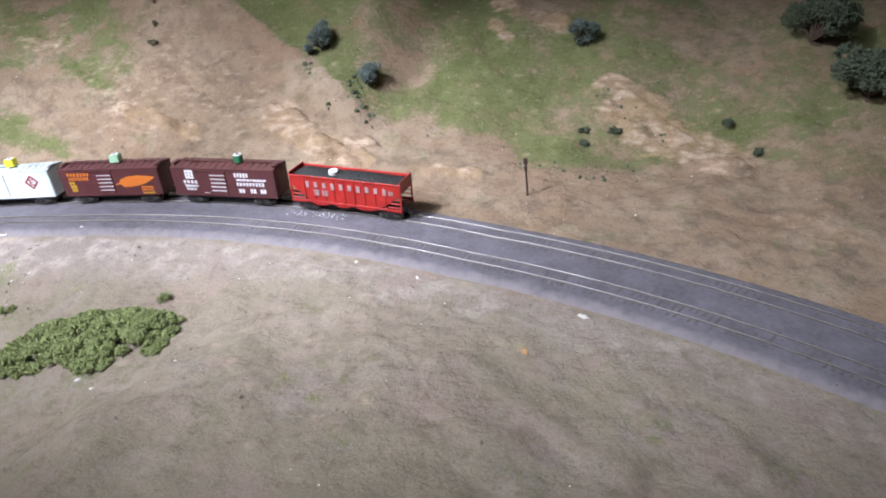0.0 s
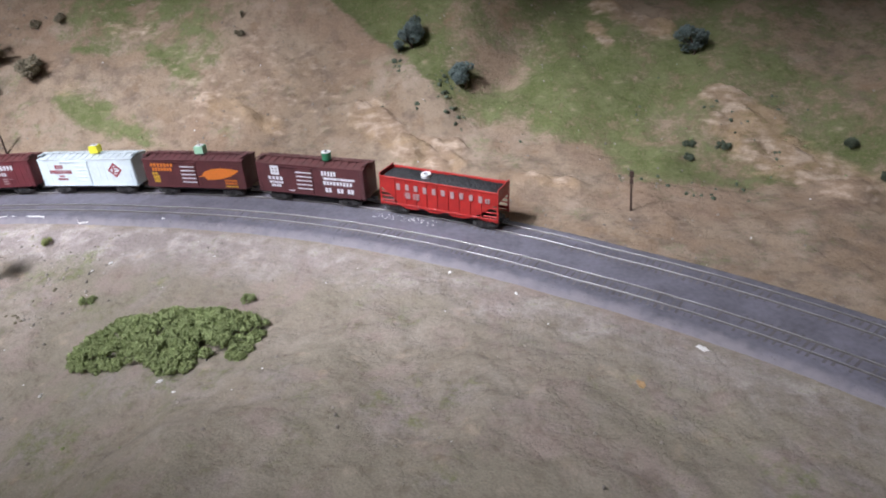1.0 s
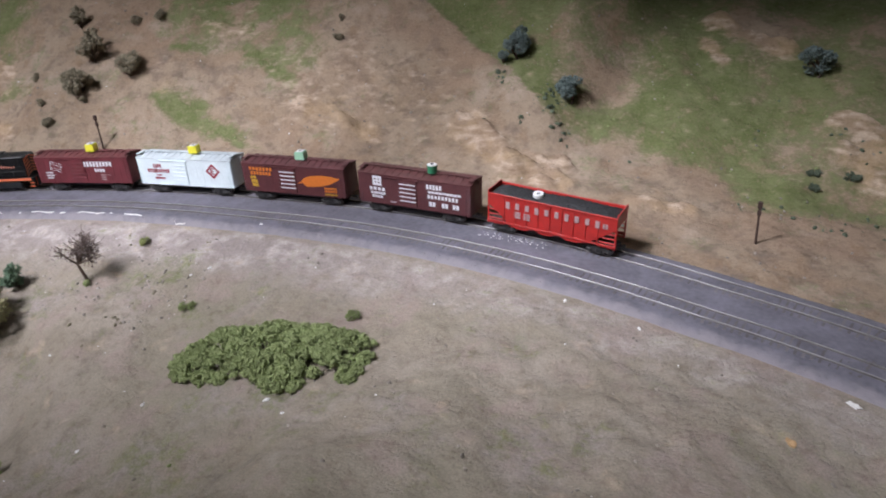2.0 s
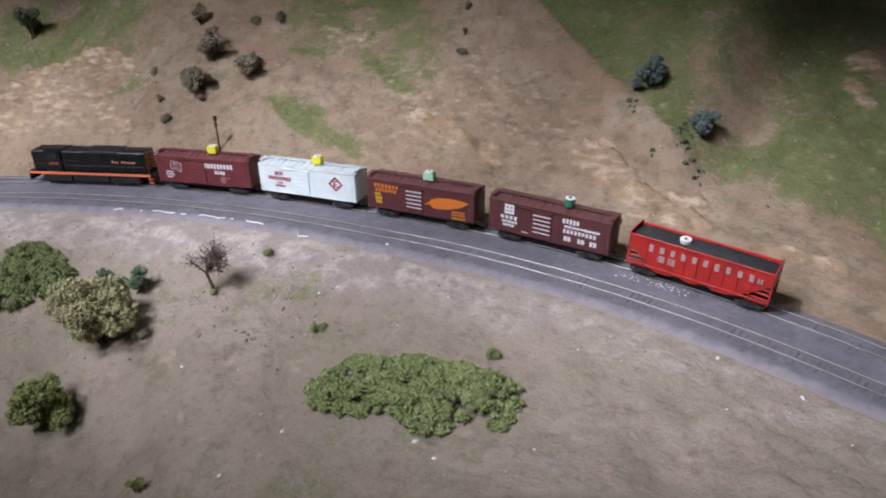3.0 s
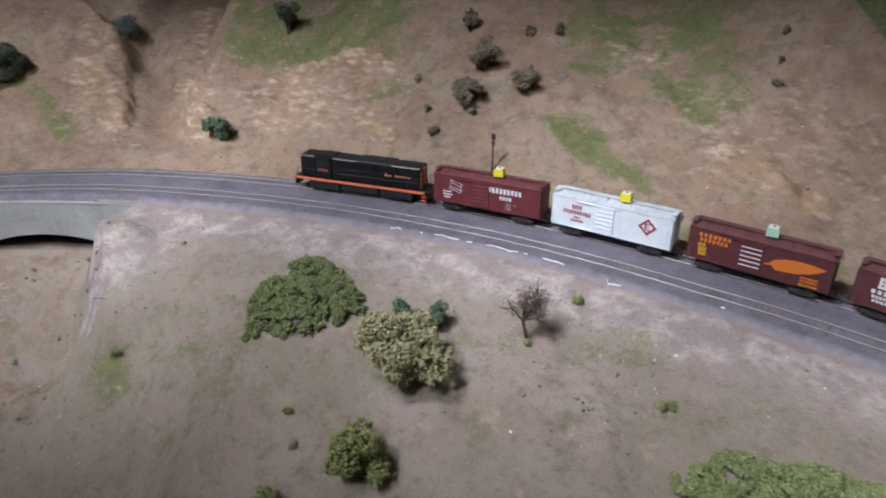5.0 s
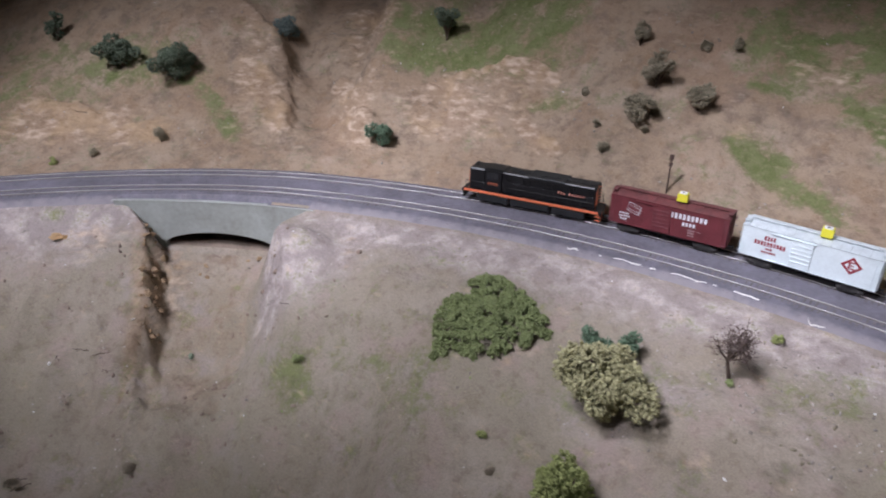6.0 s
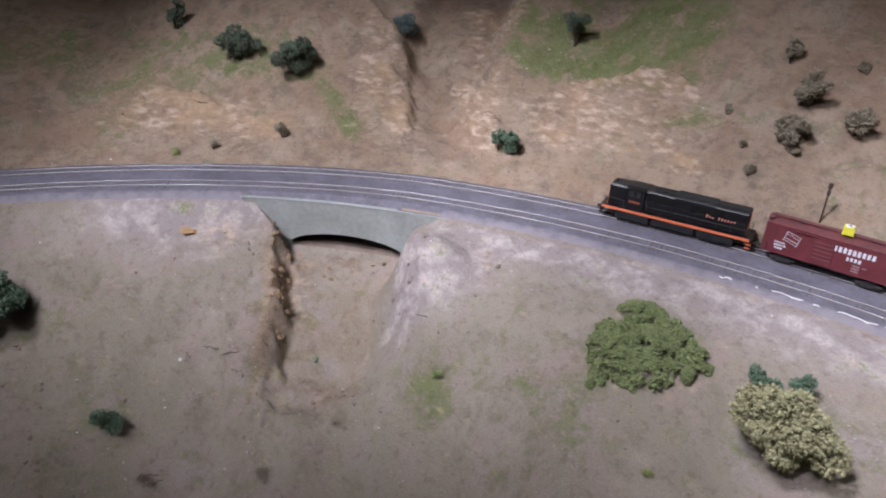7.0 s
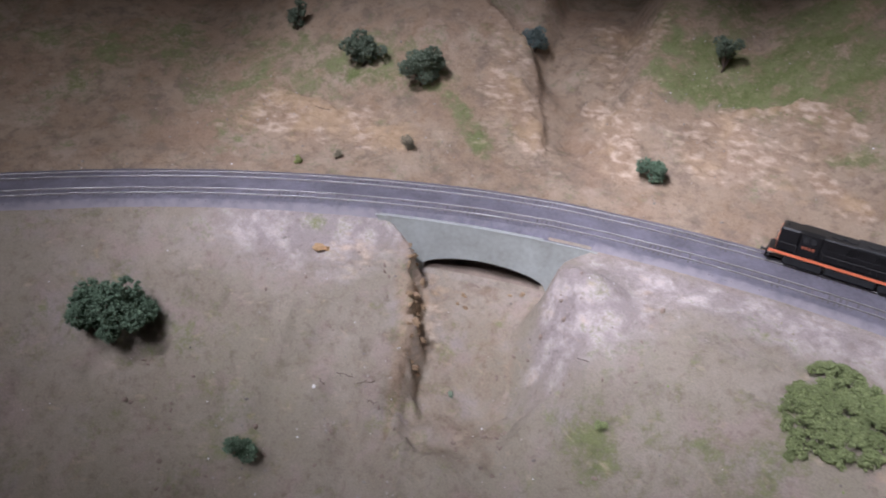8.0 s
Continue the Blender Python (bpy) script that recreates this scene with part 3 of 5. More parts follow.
def build_fascia():
    """The plain boards that close the layout from the edge of the scenery down to the floor."""
    s = np.arange(-2.25, 1.4, 0.0052)
    d = np.concatenate([np.arange(-0.80, -0.42, 0.0085), np.arange(-0.42, 0.42, 0.0052), np.arange(0.42, 1.25, 0.011)])
    for ss, dd in ((s, np.full_like(s, d[0])), (s, np.full_like(s, d[-1])), (np.full_like(d, s[0]), d), (np.full_like(d, s[-1]), d)):
        x, y = place(ss, dd)
        z = ground_z(ss, dd)
        verts = [(float(a), float(b), float(c) - 0.0005) for a, b, c in zip(x, y, z)] + [(float(a), float(b), -1.05) for a, b in zip(x, y)]
        n = len(x)
        ob = mesh_part("fascia", verts, [(k, k + 1, n + k + 1, n + k) for k in range(n - 1)], FASCIA)
        tagged(ob, "plain dark board closing the layout's side", "fascia", kind="structure")


build_fascia()

# the room that closes the place around the layout
FLOOR_Z = -1.05
bm = bmesh.new()
box(bm, -4.2, 4.2, -3.6, 4.4, FLOOR_Z - 0.1, FLOOR_Z)
tagged(part("floor", bm, ROOMFLOOR), "dark carpeted room floor", "floor", kind="structure")
for name, x0, x1, y0, y1 in (("wall_north", -4.2, 4.2, 4.4, 4.5), ("wall_south", -4.2, 4.2, -3.7, -3.6), ("wall_west", -4.3, -4.2, -3.6, 4.4), ("wall_east", 4.2, 4.3, -3.6, 4.4)):
    bm = bmesh.new()
    box(bm, x0, x1, y0, y1, FLOOR_Z, 2.5)
    tagged(part(name, bm, ROOMWALL), "dark painted room wall", "wall", kind="structure")
bm = bmesh.new()
box(bm, -4.2, 4.2, -3.6, 4.4, 2.5, 2.6)
tagged(part("ceiling", bm, ROOMWALL), "dark painted ceiling", "ceiling", kind="structure")


# ---- roadbed and tracks ----
GAUGE, SPACING = 0.01651, 0.0570


def build_roadbed():
    """The cinder bed under both tracks, its shoulders run down into the dirt."""
    si = np.arange(-2.2, 1.38, 0.0045)
    di = np.concatenate([[-0.110, -0.102, -0.094], np.arange(-0.088, 0.0245, 0.0037), [0.030, 0.037, 0.044]])
    s, d = np.meshgrid(si, di, indexing="ij")
    x, y = place(s, d)
    edge = np.clip(np.maximum(-0.086 - d, d - 0.022) / 0.008, 0, 2.2)
    wob = (fractal(x * 22, y * 22, 3, 5) - 0.5) * 0.004
    z = track_z(s) - 0.0023 - 0.0097 * edge + wob * np.clip(edge + 0.15, 0, 1) + (fractal(x * 160, y * 160, 2, 6) - 0.5) * 0.0008
    bridge = (s > -1.03) & (s < -0.74) & (d < -0.083)
    z = np.where(bridge, track_z(s) - 0.0104, z)
    x, y = place(s, np.where((s > -1.03) & (s < -0.74), np.maximum(d, -0.0945), d))
    nd = len(di)
    i, j = np.meshgrid(np.arange(len(si) - 1), np.arange(nd - 1), indexing="ij")
    a = (i * nd + j).ravel()
    faces = np.stack([a, a + nd, a + nd + 1, a + 1], 1)
    ob = mesh_part("roadbed", np.stack([x, y, z], -1).reshape(-1, 3).tolist(), faces.tolist(), BALLAST, smooth=True)
    dust = np.clip(np.maximum(-0.073 - d, d - 0.012) / 0.024, 0, 1.2) * np.where(bridge, 0.4, 1.0)
    layer = ob.data.color_attributes.new("dust", "FLOAT_COLOR", "POINT")
    layer.data.foreach_set("color", np.stack([dust, dust, dust, np.ones_like(dust)], -1).astype(np.float32).reshape(-1))
    return tagged(ob, "dark grey cinder roadbed under two tracks", "roadbed", kind="structure")


roadbed = build_roadbed()


def build_track(offset, label):
    ob = thing("railway_track", Matrix.Identity(4), label, "railway track", "parallel tracks", "structure")
    si = np.arange(-2.18, 1.36, 0.005)
    for side in (-1, 1):
        verts, faces, slots = [], [], []
        profile = [(-0.0009, -0.0021), (-0.0003, -0.0017), (-0.0003, -0.0009), (-0.00058, -0.0006), (-0.00052, -0.00025), (-0.00025, 0.0), (0.00025, 0.0), (0.00052, -0.00025), (0.00058, -0.0006), (0.0003, -0.0009), (0.0003, -0.0017), (0.0009, -0.0021)]
        for s in si:
            for u, w in profile:
                verts.append(on_track(s, offset + side * GAUGE / 2 + u, w))
        n = len(profile)
        for k in range(len(si) - 1):
            for q in range(n - 1):
                faces.append((k * n + q, (k + 1) * n + q, (k + 1) * n + q + 1, k * n + q + 1))
                slots.append(1 if 3 <= q <= 7 else 0)
        rail = mesh_part("rail", verts, faces, RAIL, ob, True)
        rail.data.materials.append(RAILTOP)
        rail.data.polygons.foreach_set("material_index", slots)
        tagged(rail, "rusty model rail with a bright worn top")
    verts, faces = [], []
    rng = random.Random(int(offset * 1000) + 7)
    shape = ((4, 5, 6, 7), (0, 1, 5, 4), (1, 2, 6, 5), (2, 3, 7, 6), (3, 0, 4, 7))
    w, half = 0.00125, 0.0148
    piece = bpy.data.meshes.new("tie")
    piece.from_pydata([(a, b, zz) for zz in (-0.0026, 0.0) for a, b in ((-w, -half), (w, -half), (w, half), (-w, half))], [], shape)
    piece.materials.append(TIE)
    for k, s in enumerate(np.arange(-2.17, 1.35, 0.0063)):
        skew, top = rng.uniform(-0.03, 0.03), -0.0022 + rng.uniform(-0.0002, 0.0001)
        if -1.22 < s < 0.66:
            tie = new("tie", piece)
            tie.parent = ob
            tie.matrix_world = Matrix.Translation(on_track(s, offset, top)) @ Matrix.Rotation(heading(s) + skew, 4, "Z") @ Matrix.Diagonal((1, 1 + rng.uniform(-0.05, 0.05), 1, 1))
            continue
        base = len(verts)
        for zz in (-0.0026, 0.0):
            for a, b in ((-w, -half), (w, -half), (w, half), (-w, half)):
                verts.append(on_track(s + a, offset + b, top + zz))
        for f in shape:
            faces.append(tuple(base + q for q in f))
    far_ties = mesh_part("far_ties", verts, faces, TIE, ob)
    far_ties["kind"] = "stuff"
    return ob


build_track(0.0, "model railway track the train stands on")
build_track(-SPACING, "empty model railway track beside the train")


# ---- culvert ----
def build_culvert():
    ob = thing("culvert", Matrix.Identity(4), "grey-green painted concrete culvert with a low arch under the tracks", "bridge")
    s0, s1, a0, a1 = -1.036, -0.735, -0.972, -0.791
    front, back = -0.0955, -0.086

    def arch(s):
        u = (s - (a0 + a1) / 2) / ((a1 - a0) / 2)
        return -0.079 + 0.022 * math.sqrt(max(0.0, 1 - u * u)) if abs(u) < 1 else None

    cols = list(np.linspace(s0, a0, 8)) + list(np.linspace(a0, a1, 41))[1:-1] + list(np.linspace(a1, s1, 8))
    bm = bmesh.new()
    rows = []
    for s in cols:
        low = arch(s)
        low = -0.19 if low is None else low
        top = -0.0105 + float(track_z(s)) * 0.3
        rows.append([bm.verts.new((*(float(v) for v in place(s, dd)), zz)) for dd, zz in ((front, low), (front, top), (back, top), (back, low))])
    for p, q in zip(rows, rows[1:]):
        for k in range(4):
            n = (k + 1) % 4
            bm.faces.new((p[k], q[k], q[n], p[n]))
    bm.faces.new(rows[0])
    bm.faces.new(rows[-1][::-1])
    bmesh.ops.recalc_face_normals(bm, faces=bm.faces)
    part("headwall", bm, CONCRETE, ob)
    bm = bmesh.new()
    rows = []
    for s in np.linspace(s0 - 0.004, s1 + 0.004, 50):
        top = -0.0085 + float(track_z(s)) * 0.3
        rows.append([bm.verts.new((*(float(v) for v in place(s, dd)), zz)) for dd, zz in ((-0.0960, top - 0.0022), (-0.0960, top - 0.0006), (-0.0957, top), (-0.0938, top), (-0.0938, top - 0.0022))])
    for p, q in zip(rows, rows[1:]):
        for k in range(5):
            n = (k + 1) % 5
            bm.faces.new((p[k], q[k], q[n], p[n]))
    bm.faces.new(rows[0])
    bm.faces.new(rows[-1][::-1])
    bmesh.ops.recalc_face_normals(bm, faces=bm.faces)
    part("coping", bm, CONCRETE, ob)
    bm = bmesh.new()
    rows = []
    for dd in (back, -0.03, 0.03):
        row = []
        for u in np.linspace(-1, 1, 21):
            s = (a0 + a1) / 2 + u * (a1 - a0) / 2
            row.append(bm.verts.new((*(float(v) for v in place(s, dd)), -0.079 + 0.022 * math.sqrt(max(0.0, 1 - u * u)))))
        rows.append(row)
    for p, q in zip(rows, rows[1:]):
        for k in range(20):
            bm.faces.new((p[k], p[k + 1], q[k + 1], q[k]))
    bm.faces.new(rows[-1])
    part("barrel", bm, CULVERT, ob, "dark brown arched barrel")
    bm = bmesh.new()
    rows = []
    for dd in (-0.106, -0.08, -0.06, 0.0, 0.03):
        rows.append([bm.verts.new((*(float(v) for v in place(s, dd)), float(gully_floor(np.array(dd))) - 0.0015 + 0.06 * max(0.0, dd + 0.09) + 0.0012 * math.sin(s * 90))) for s in np.linspace(a0 - 0.01, a1 + 0.01, 16)])
    for p, q in zip(rows, rows[1:]):
        for k in range(15):
            bm.faces.new((p[k], p[k + 1], q[k + 1], q[k]))
    part("culvert_bed", bm, GULLYDIRT, ob, "dry dirt bed")


build_culvert()


# ---- the train ----
BODY_L, BODY_W, SILL, EAVE = 0.1415, 0.0165, 0.0120, 0.0478


def car_pose(s, half=0.047):
    """A car's pose on the far track: x along the growing s, y away from the aisle."""
    a, b = Vector(on_track(s - half, 0.0)), Vector(on_track(s + half, 0.0))
    t = b - a
    return Matrix.Translation((a + b) / 2) @ Euler((0, -math.atan2(t.z, t.xy.length), math.atan2(t.y, t.x))).to_matrix().to_4x4()


def truck(parent, x, wheel_r=0.0048, base=0.0193, side_y=0.0118, high=0.0092, paint=UNDER):
    """A two-axle truck: side frames with journal boxes, a bolster, and two wheelsets."""
    bm = bmesh.new()
    for sy in (-1, 1):
        y0, y1 = sorted((sy * side_y, sy * (side_y + 0.0016)))
        prism(bm, [(x - 0.0135, 0.0038), (x - 0.0135, 0.0066), (x - 0.0065, high), (x + 0.0065, high), (x + 0.0135, 0.0066), (x + 0.0135, 0.0038),
                   (x + 0.0080, 0.0040), (x + 0.0040, 0.0020), (x - 0.0040, 0.0020), (x - 0.0080, 0.0040)], y0, y1)
        for k in (-1, 1):
            yb = sorted((sy * side_y, sy * (side_y + 0.0026)))
            box(bm, x + k * base / 2 - 0.0017, x + k * base / 2 + 0.0017, *yb, 0.0032, 0.0068, 0.0004)
        for k in (-0.0022, 0.0, 0.0022):
            rod(bm, (x + k, sy * (side_y + 0.0018), 0.0028), (x + k, sy * (side_y + 0.0018), 0.0066), 0.0009)
    box(bm, x - 0.003, x + 0.003, -side_y, side_y, 0.0045, 0.0105)
    ob = part("truck", bm, paint, parent, "black truck")
    for k in (-1, 1):
        bm = bmesh.new()
        cx = x + k * base / 2
        rod(bm, (cx, -0.009, wheel_r), (cx, 0.009, wheel_r), 0.0008)
        for sy in (-1, 1):
            rod(bm, (cx, sy * 0.0072, wheel_r), (cx, sy * 0.0090, wheel_r), wheel_r, 18)
            rod(bm, (cx, sy * 0.0066, wheel_r), (cx, sy * 0.0073, wheel_r), wheel_r + 0.0005, 18)
        part("wheelset", bm, WHEEL, ob)
    return ob


def coupler(parent, x, sign):
    bm = bmesh.new()
    box(bm, *sorted((x, x + sign * 0.0065)), -0.0012, 0.0012, 0.0075, 0.0098, 0.0003)
    box(bm, *sorted((x + sign * 0.0052, x + sign * 0.0078)), -0.0022, 0.0016, 0.0068, 0.0106, 0.0005)
    return part("coupler", bm, UNDER, parent)


def ladder(parent, x0, x1, y, z0, z1, n, mat, end=False):
    """Rungs with two stiles, on a side (at y) or on an end (end: x0 is the end's x, x1 its outward sign)."""
    bm = bmesh.new()
    for k in range(n):
        z = z0 + (z1 - z0) * (k + 0.5) / n
        if end:
            rod(bm, (x0 + x1 * 0.0009, y - 0.003, z), (x0 + x1 * 0.0009, y + 0.003, z), 0.00022, 4)
        else:
            rod(bm, (x0, y, z), (x1, y, z), 0.00022, 4)
    for q in (0, 1):
        if end:
            yy = y - 0.003 if q else y + 0.003
            rod(bm, (x0 + x1 * 0.0009, yy, z0), (x0 + x1 * 0.0009, yy, z1), 0.00024, 4)
        else:
            xx = x1 if q else x0
            rod(bm, (xx, y, z0), (xx, y, z1), 0.00024, 4)
    return part("ladder", bm, mat, parent)


def word(car, paint, label, u0, u1, v0, v1, n, gap=0.3, rng=None):
    """A row of n plain lettering bars on the near side, in fractions of its length and height."""
    w = (u1 - u0) / n
    for k in range(n):
        a, b = u0 + k * w, u0 + (k + 1 - gap) * w
        q = rng.uniform(-0.012, 0.012) if rng else 0.0
        x0, x1 = (a - 0.5) * BODY_L, (b - 0.5) * BODY_L
        z0, z1 = SILL + (v0 + q) * (EAVE - SILL), SILL + v1 * (EAVE - SILL)
        part("lettering_bar", box(bmesh.new(), x0, x1, -BODY_W - 0.00045, -BODY_W - 0.0001, z0, z1), paint, car, label)


def side_shape(bm, points, lift=0.0004):
    """A flat painted shape on the near side, from points in fractions of its length and height."""
    prism(bm, [((u - 0.5) * BODY_L, SILL + v * (EAVE - SILL)) for u, v in points], -BODY_W - lift, -BODY_W - 0.0001)
    return bm


def boxcar(s, label, paint, roof_paint, rib_paint, ribs=5):
    """A forty-foot boxcar with its door, roof, running board, ladders and running gear."""
    car = thing("boxcar", car_pose(s), label, "boxcar", "cars of the train")
    h = BODY_L / 2
    bm = bmesh.new()
    box(bm, -h, h, -BODY_W, BODY_W, SILL, EAVE, 0.0004)
    for sy in (-1, 1):
        for k in range(15):
            x = -h + BODY_L * (k + 0.5) / 15
            if sy > 0 or abs(x + 0.0065) > 0.0125:
                yb = sorted((sy * BODY_W, sy * (BODY_W + 0.00022)))
                box(bm, x - 0.00018, x + 0.00018, *yb, SILL + 0.001, EAVE - 0.001)
        yb = sorted((sy * BODY_W, sy * (BODY_W + 0.0003)))
        box(bm, -h, h, *yb, SILL, SILL + 0.0012)
        box(bm, -h, h, *yb, EAVE - 0.0012, EAVE)
    for sx in (-1, 1):
        for k in range(9):
            z = SILL + 0.004 + k * 0.0036
            xb = sorted((sx * h, sx * (h + 0.0005)))
            box(bm, *xb, -BODY_W + 0.002, BODY_W - 0.002, z, z + 0.0017, 0.0003)
    part("body", bm, paint, car)
    bm = bmesh.new()
    ridge = 0.0508
    prism_pts = [(-BODY_W - 0.0006, EAVE), (-BODY_W - 0.0006, EAVE + 0.0005), (0, ridge), (BODY_W + 0.0006, EAVE + 0.0005), (BODY_W + 0.0006, EAVE)]
    a = [bm.verts.new((-h - 0.0006, y, z)) for y, z in prism_pts]
    b = [bm.verts.new((h + 0.0006, y, z)) for y, z in prism_pts]
    bm.faces.new(a)
    bm.faces.new(b[::-1])
    for i in range(5):
        j = (i + 1) % 5
        bm.faces.new((a[j], a[i], b[i], b[j]))
    bmesh.ops.recalc_face_normals(bm, faces=bm.faces)
    slope = math.atan2(ridge - EAVE - 0.0005, BODY_W + 0.0006)
    for k in range(15):
        x = -h + BODY_L * (k + 0.5) / 15
        for sy in (-1, 1):
            m = Matrix.Translation((x, sy * (BODY_W + 0.0006) / 2, (EAVE + 0.0005 + ridge) / 2 + 0.0003)) @ Matrix.Rotation(-sy * slope, 4, "X")
            box(bm, -0.0009, 0.0009, -BODY_W / 2 + 0.0012, BODY_W / 2 - 0.0022, -0.0003, 0.0004, 0.0002, m)
    part("roof", bm, roof_paint, car, "ribbed gable roof")
    bm = bmesh.new()
    for k in (-0.0016, 0.0, 0.0016):
        box(bm, -h - 0.0015, h + 0.0015, k - 0.0007, k + 0.0007, 0.0521, 0.0527)
    for k in range(15):
        x = -h + BODY_L * (k + 0.5) / 15
        box(bm, x - 0.0003, x + 0.0003, -0.0022, 0.0022, 0.0504, 0.0521)
    for sx in (-1, 1):
        xb = sorted((sx * (h - 0.0045), sx * (h + 0.0008)))
        box(bm, *xb, -0.0130, -0.0015, 0.0521, 0.0526)
        rod(bm, (sx * h, -0.0130, 0.049), (sx * h, -0.0130, 0.0524), 0.0003, 4)
    part("running_board", bm, roof_paint, car, "planked roof walk")
    # the sliding door
    x0, x1 = -0.0175, 0.0045
    bm = bmesh.new()
    box(bm, x0, x1, -BODY_W - 0.0011, -BODY_W + 0.0002, SILL + 0.0016, EAVE - 0.0022, 0.0003)
    door = part("door", bm, paint, car)
    for k in range(ribs):
        z = SILL + 0.0075 + k * 0.0050
        part("door_rib", box(bmesh.new(), x0 + 0.0008, x1 - 0.0008, -BODY_W - 0.0018, -BODY_W - 0.0010, z, z + 0.0010, 0.0002), rib_paint, door)
    part("door_track", box(bmesh.new(), x0 - 0.022, x1 + 0.002, -BODY_W - 0.0016, -BODY_W, EAVE - 0.0026, EAVE - 0.0018), paint, car)
    part("door_track", box(bmesh.new(), x0 - 0.022, x1 + 0.002, -BODY_W - 0.0012, -BODY_W, SILL + 0.0006, SILL + 0.0014), paint, car)
    for xx in (-h + 0.0006, h - 0.0056):
        ladder(car, xx, xx + 0.005, -BODY_W - 0.0009, SILL, EAVE - (0.001 if xx > 0 else 0.022), 8 if xx > 0 else 4, paint)
    for sx in (-1, 1):
        ladder(car, sx * h, sx, -0.0125, SILL, EAVE, 8, paint, end=True)
    bm = bmesh.new()
    rod(bm, (h + 0.0002, 0.006, 0.044), (h + 0.0030, 0.006, 0.044), 0.0004)
    rod(bm, (h + 0.0028, 0.006, 0.044), (h + 0.0033, 0.006, 0.044), 0.0032, 12)
    part("brake_wheel", bm, paint, car)
    bm = bmesh.new()
    box(bm, -h + 0.004, h - 0.004, -0.0035, 0.0035, 0.0072, 0.0112)
    box(bm, -0.038, 0.038, -0.0125, -0.0105, 0.0078, 0.0112)
    box(bm, -0.038, 0.038, 0.0105, 0.0125, 0.0078, 0.0112)
    rod(bm, (-0.012, -0.004, 0.0062), (0.004, -0.004, 0.0062), 0.0022, 10)
    part("underframe", bm, UNDER, car)
    for sx in (-1, 1):
        truck(car, sx * 0.047)
        coupler(car, sx * (h - 0.001), sx)
    return car


def tag_block(s, along, label, paint, round_top=False, flat=False):
    """A small numbered marker standing on a car's roof walk."""
    ob = thing("marker_block", car_pose(s) @ Matrix.Translation((along, -0.0015, 0.0527)) @ Matrix.Rotation(radians(4), 4, "Z"), label, "marker", "markers on the cars")
    bm = bmesh.new()
    if flat:
        rod(bm, (0, 0, 0), (0, 0, 0.0036), 0.0056, 22)
        part("body", bm, TAG_WHITE, ob)
        bm = bmesh.new()
        rod(bm, (0, 0, 0.0030), (0, 0, 0.0036), 0.0022, 14)
        part("dot", bm, TAG_DOT, ob, "dark centre dot")
        return ob
    if round_top:
        rod(bm, (0, 0, 0), (0, 0, 0.0085), 0.0056, 20)
    else:
        prism(bm, [(-0.0060, 0.0), (-0.0060, 0.0078), (-0.0050, 0.0096), (0.0050, 0.0096), (0.0060, 0.0078), (0.0060, 0.0)], -0.0050, 0.0050)
    part("body", bm, paint, ob)
    bm = bmesh.new()
    if round_top:
        rod(bm, (0, 0, 0.0084), (0, 0, 0.0094), 0.0054, 20)
    else:
        box(bm, -0.0042, 0.0042, -0.0042, 0.0042, 0.0094, 0.0101, 0.0002)
    part("top", bm, TAG_WHITE, ob, "white top")
    bm = bmesh.new()
    rod(bm, (0, 0, 0.0092), (0, 0, 0.0104), 0.0017, 12)
    part("dot", bm, TAG_DOT, ob, "dark centre dot")
    return ob


S_LOCO, S_RED, S_PALE, S_BROWN, S_OXIDE, S_HOPPER = -0.443, -0.264, -0.106, 0.054, 0.213, 0.372
rng = random.Random(4)

car = boxcar(S_RED, "red-brown boxcar with white lettering bars and a yellow marker", MAROON, MAROON_ROOF, MAROON)
word(car, WHITE, "white lettering bar", 0.525, 0.835, 0.66, 0.84, 9, 0.36, rng=rng)
word(car, WHITE, "white lettering bar", 0.63, 0.745, 0.45, 0.57, 4, 0.36, rng=rng)
word(car, WHITE, "white lettering bar", 0.09, 0.175, 0.38, 0.43, 6)
word(car, WHITE, "white lettering bar", 0.09, 0.185, 0.28, 0.33, 7)
word(car, WHITE, "white lettering bar", 0.10, 0.165, 0.17, 0.24, 3)
word(car, LETTER_PALE, "faded lettering bar", 0.685, 0.74, 0.30, 0.35, 4)
word(car, LETTER_PALE, "faded lettering bar", 0.685, 0.74, 0.21, 0.26, 4)
word(car, LETTER_PALE, "faded lettering bar", 0.685, 0.74, 0.12, 0.17, 4)
word(car, LETTER_PALE, "faded lettering bar", 0.755, 0.79, 0.31, 0.34, 3)
bm = bmesh.new()
for a, b in (((0.165, 0.85), (0.285, 0.73)), ((0.275, 0.75), (0.255, 0.40)), ((0.262, 0.42), (0.148, 0.55)), ((0.15, 0.52), (0.17, 0.86)), ((0.16, 0.62), (0.275, 0.50)), ((0.165, 0.78), (0.28, 0.62))):
    rod(bm, ((a[0] - 0.5) * BODY_L, -BODY_W - 0.0002, SILL + a[1] * (EAVE - SILL)), ((b[0] - 0.5) * BODY_L, -BODY_W - 0.0002, SILL + b[1] * (EAVE - SILL)), 0.00022, 4)
part("emblem", bm, WHITE, car, "white tilted frame emblem")
tag_block(S_RED, 0.011, "yellow marker block with a white top on the red-brown car", TAG_YELLOW)

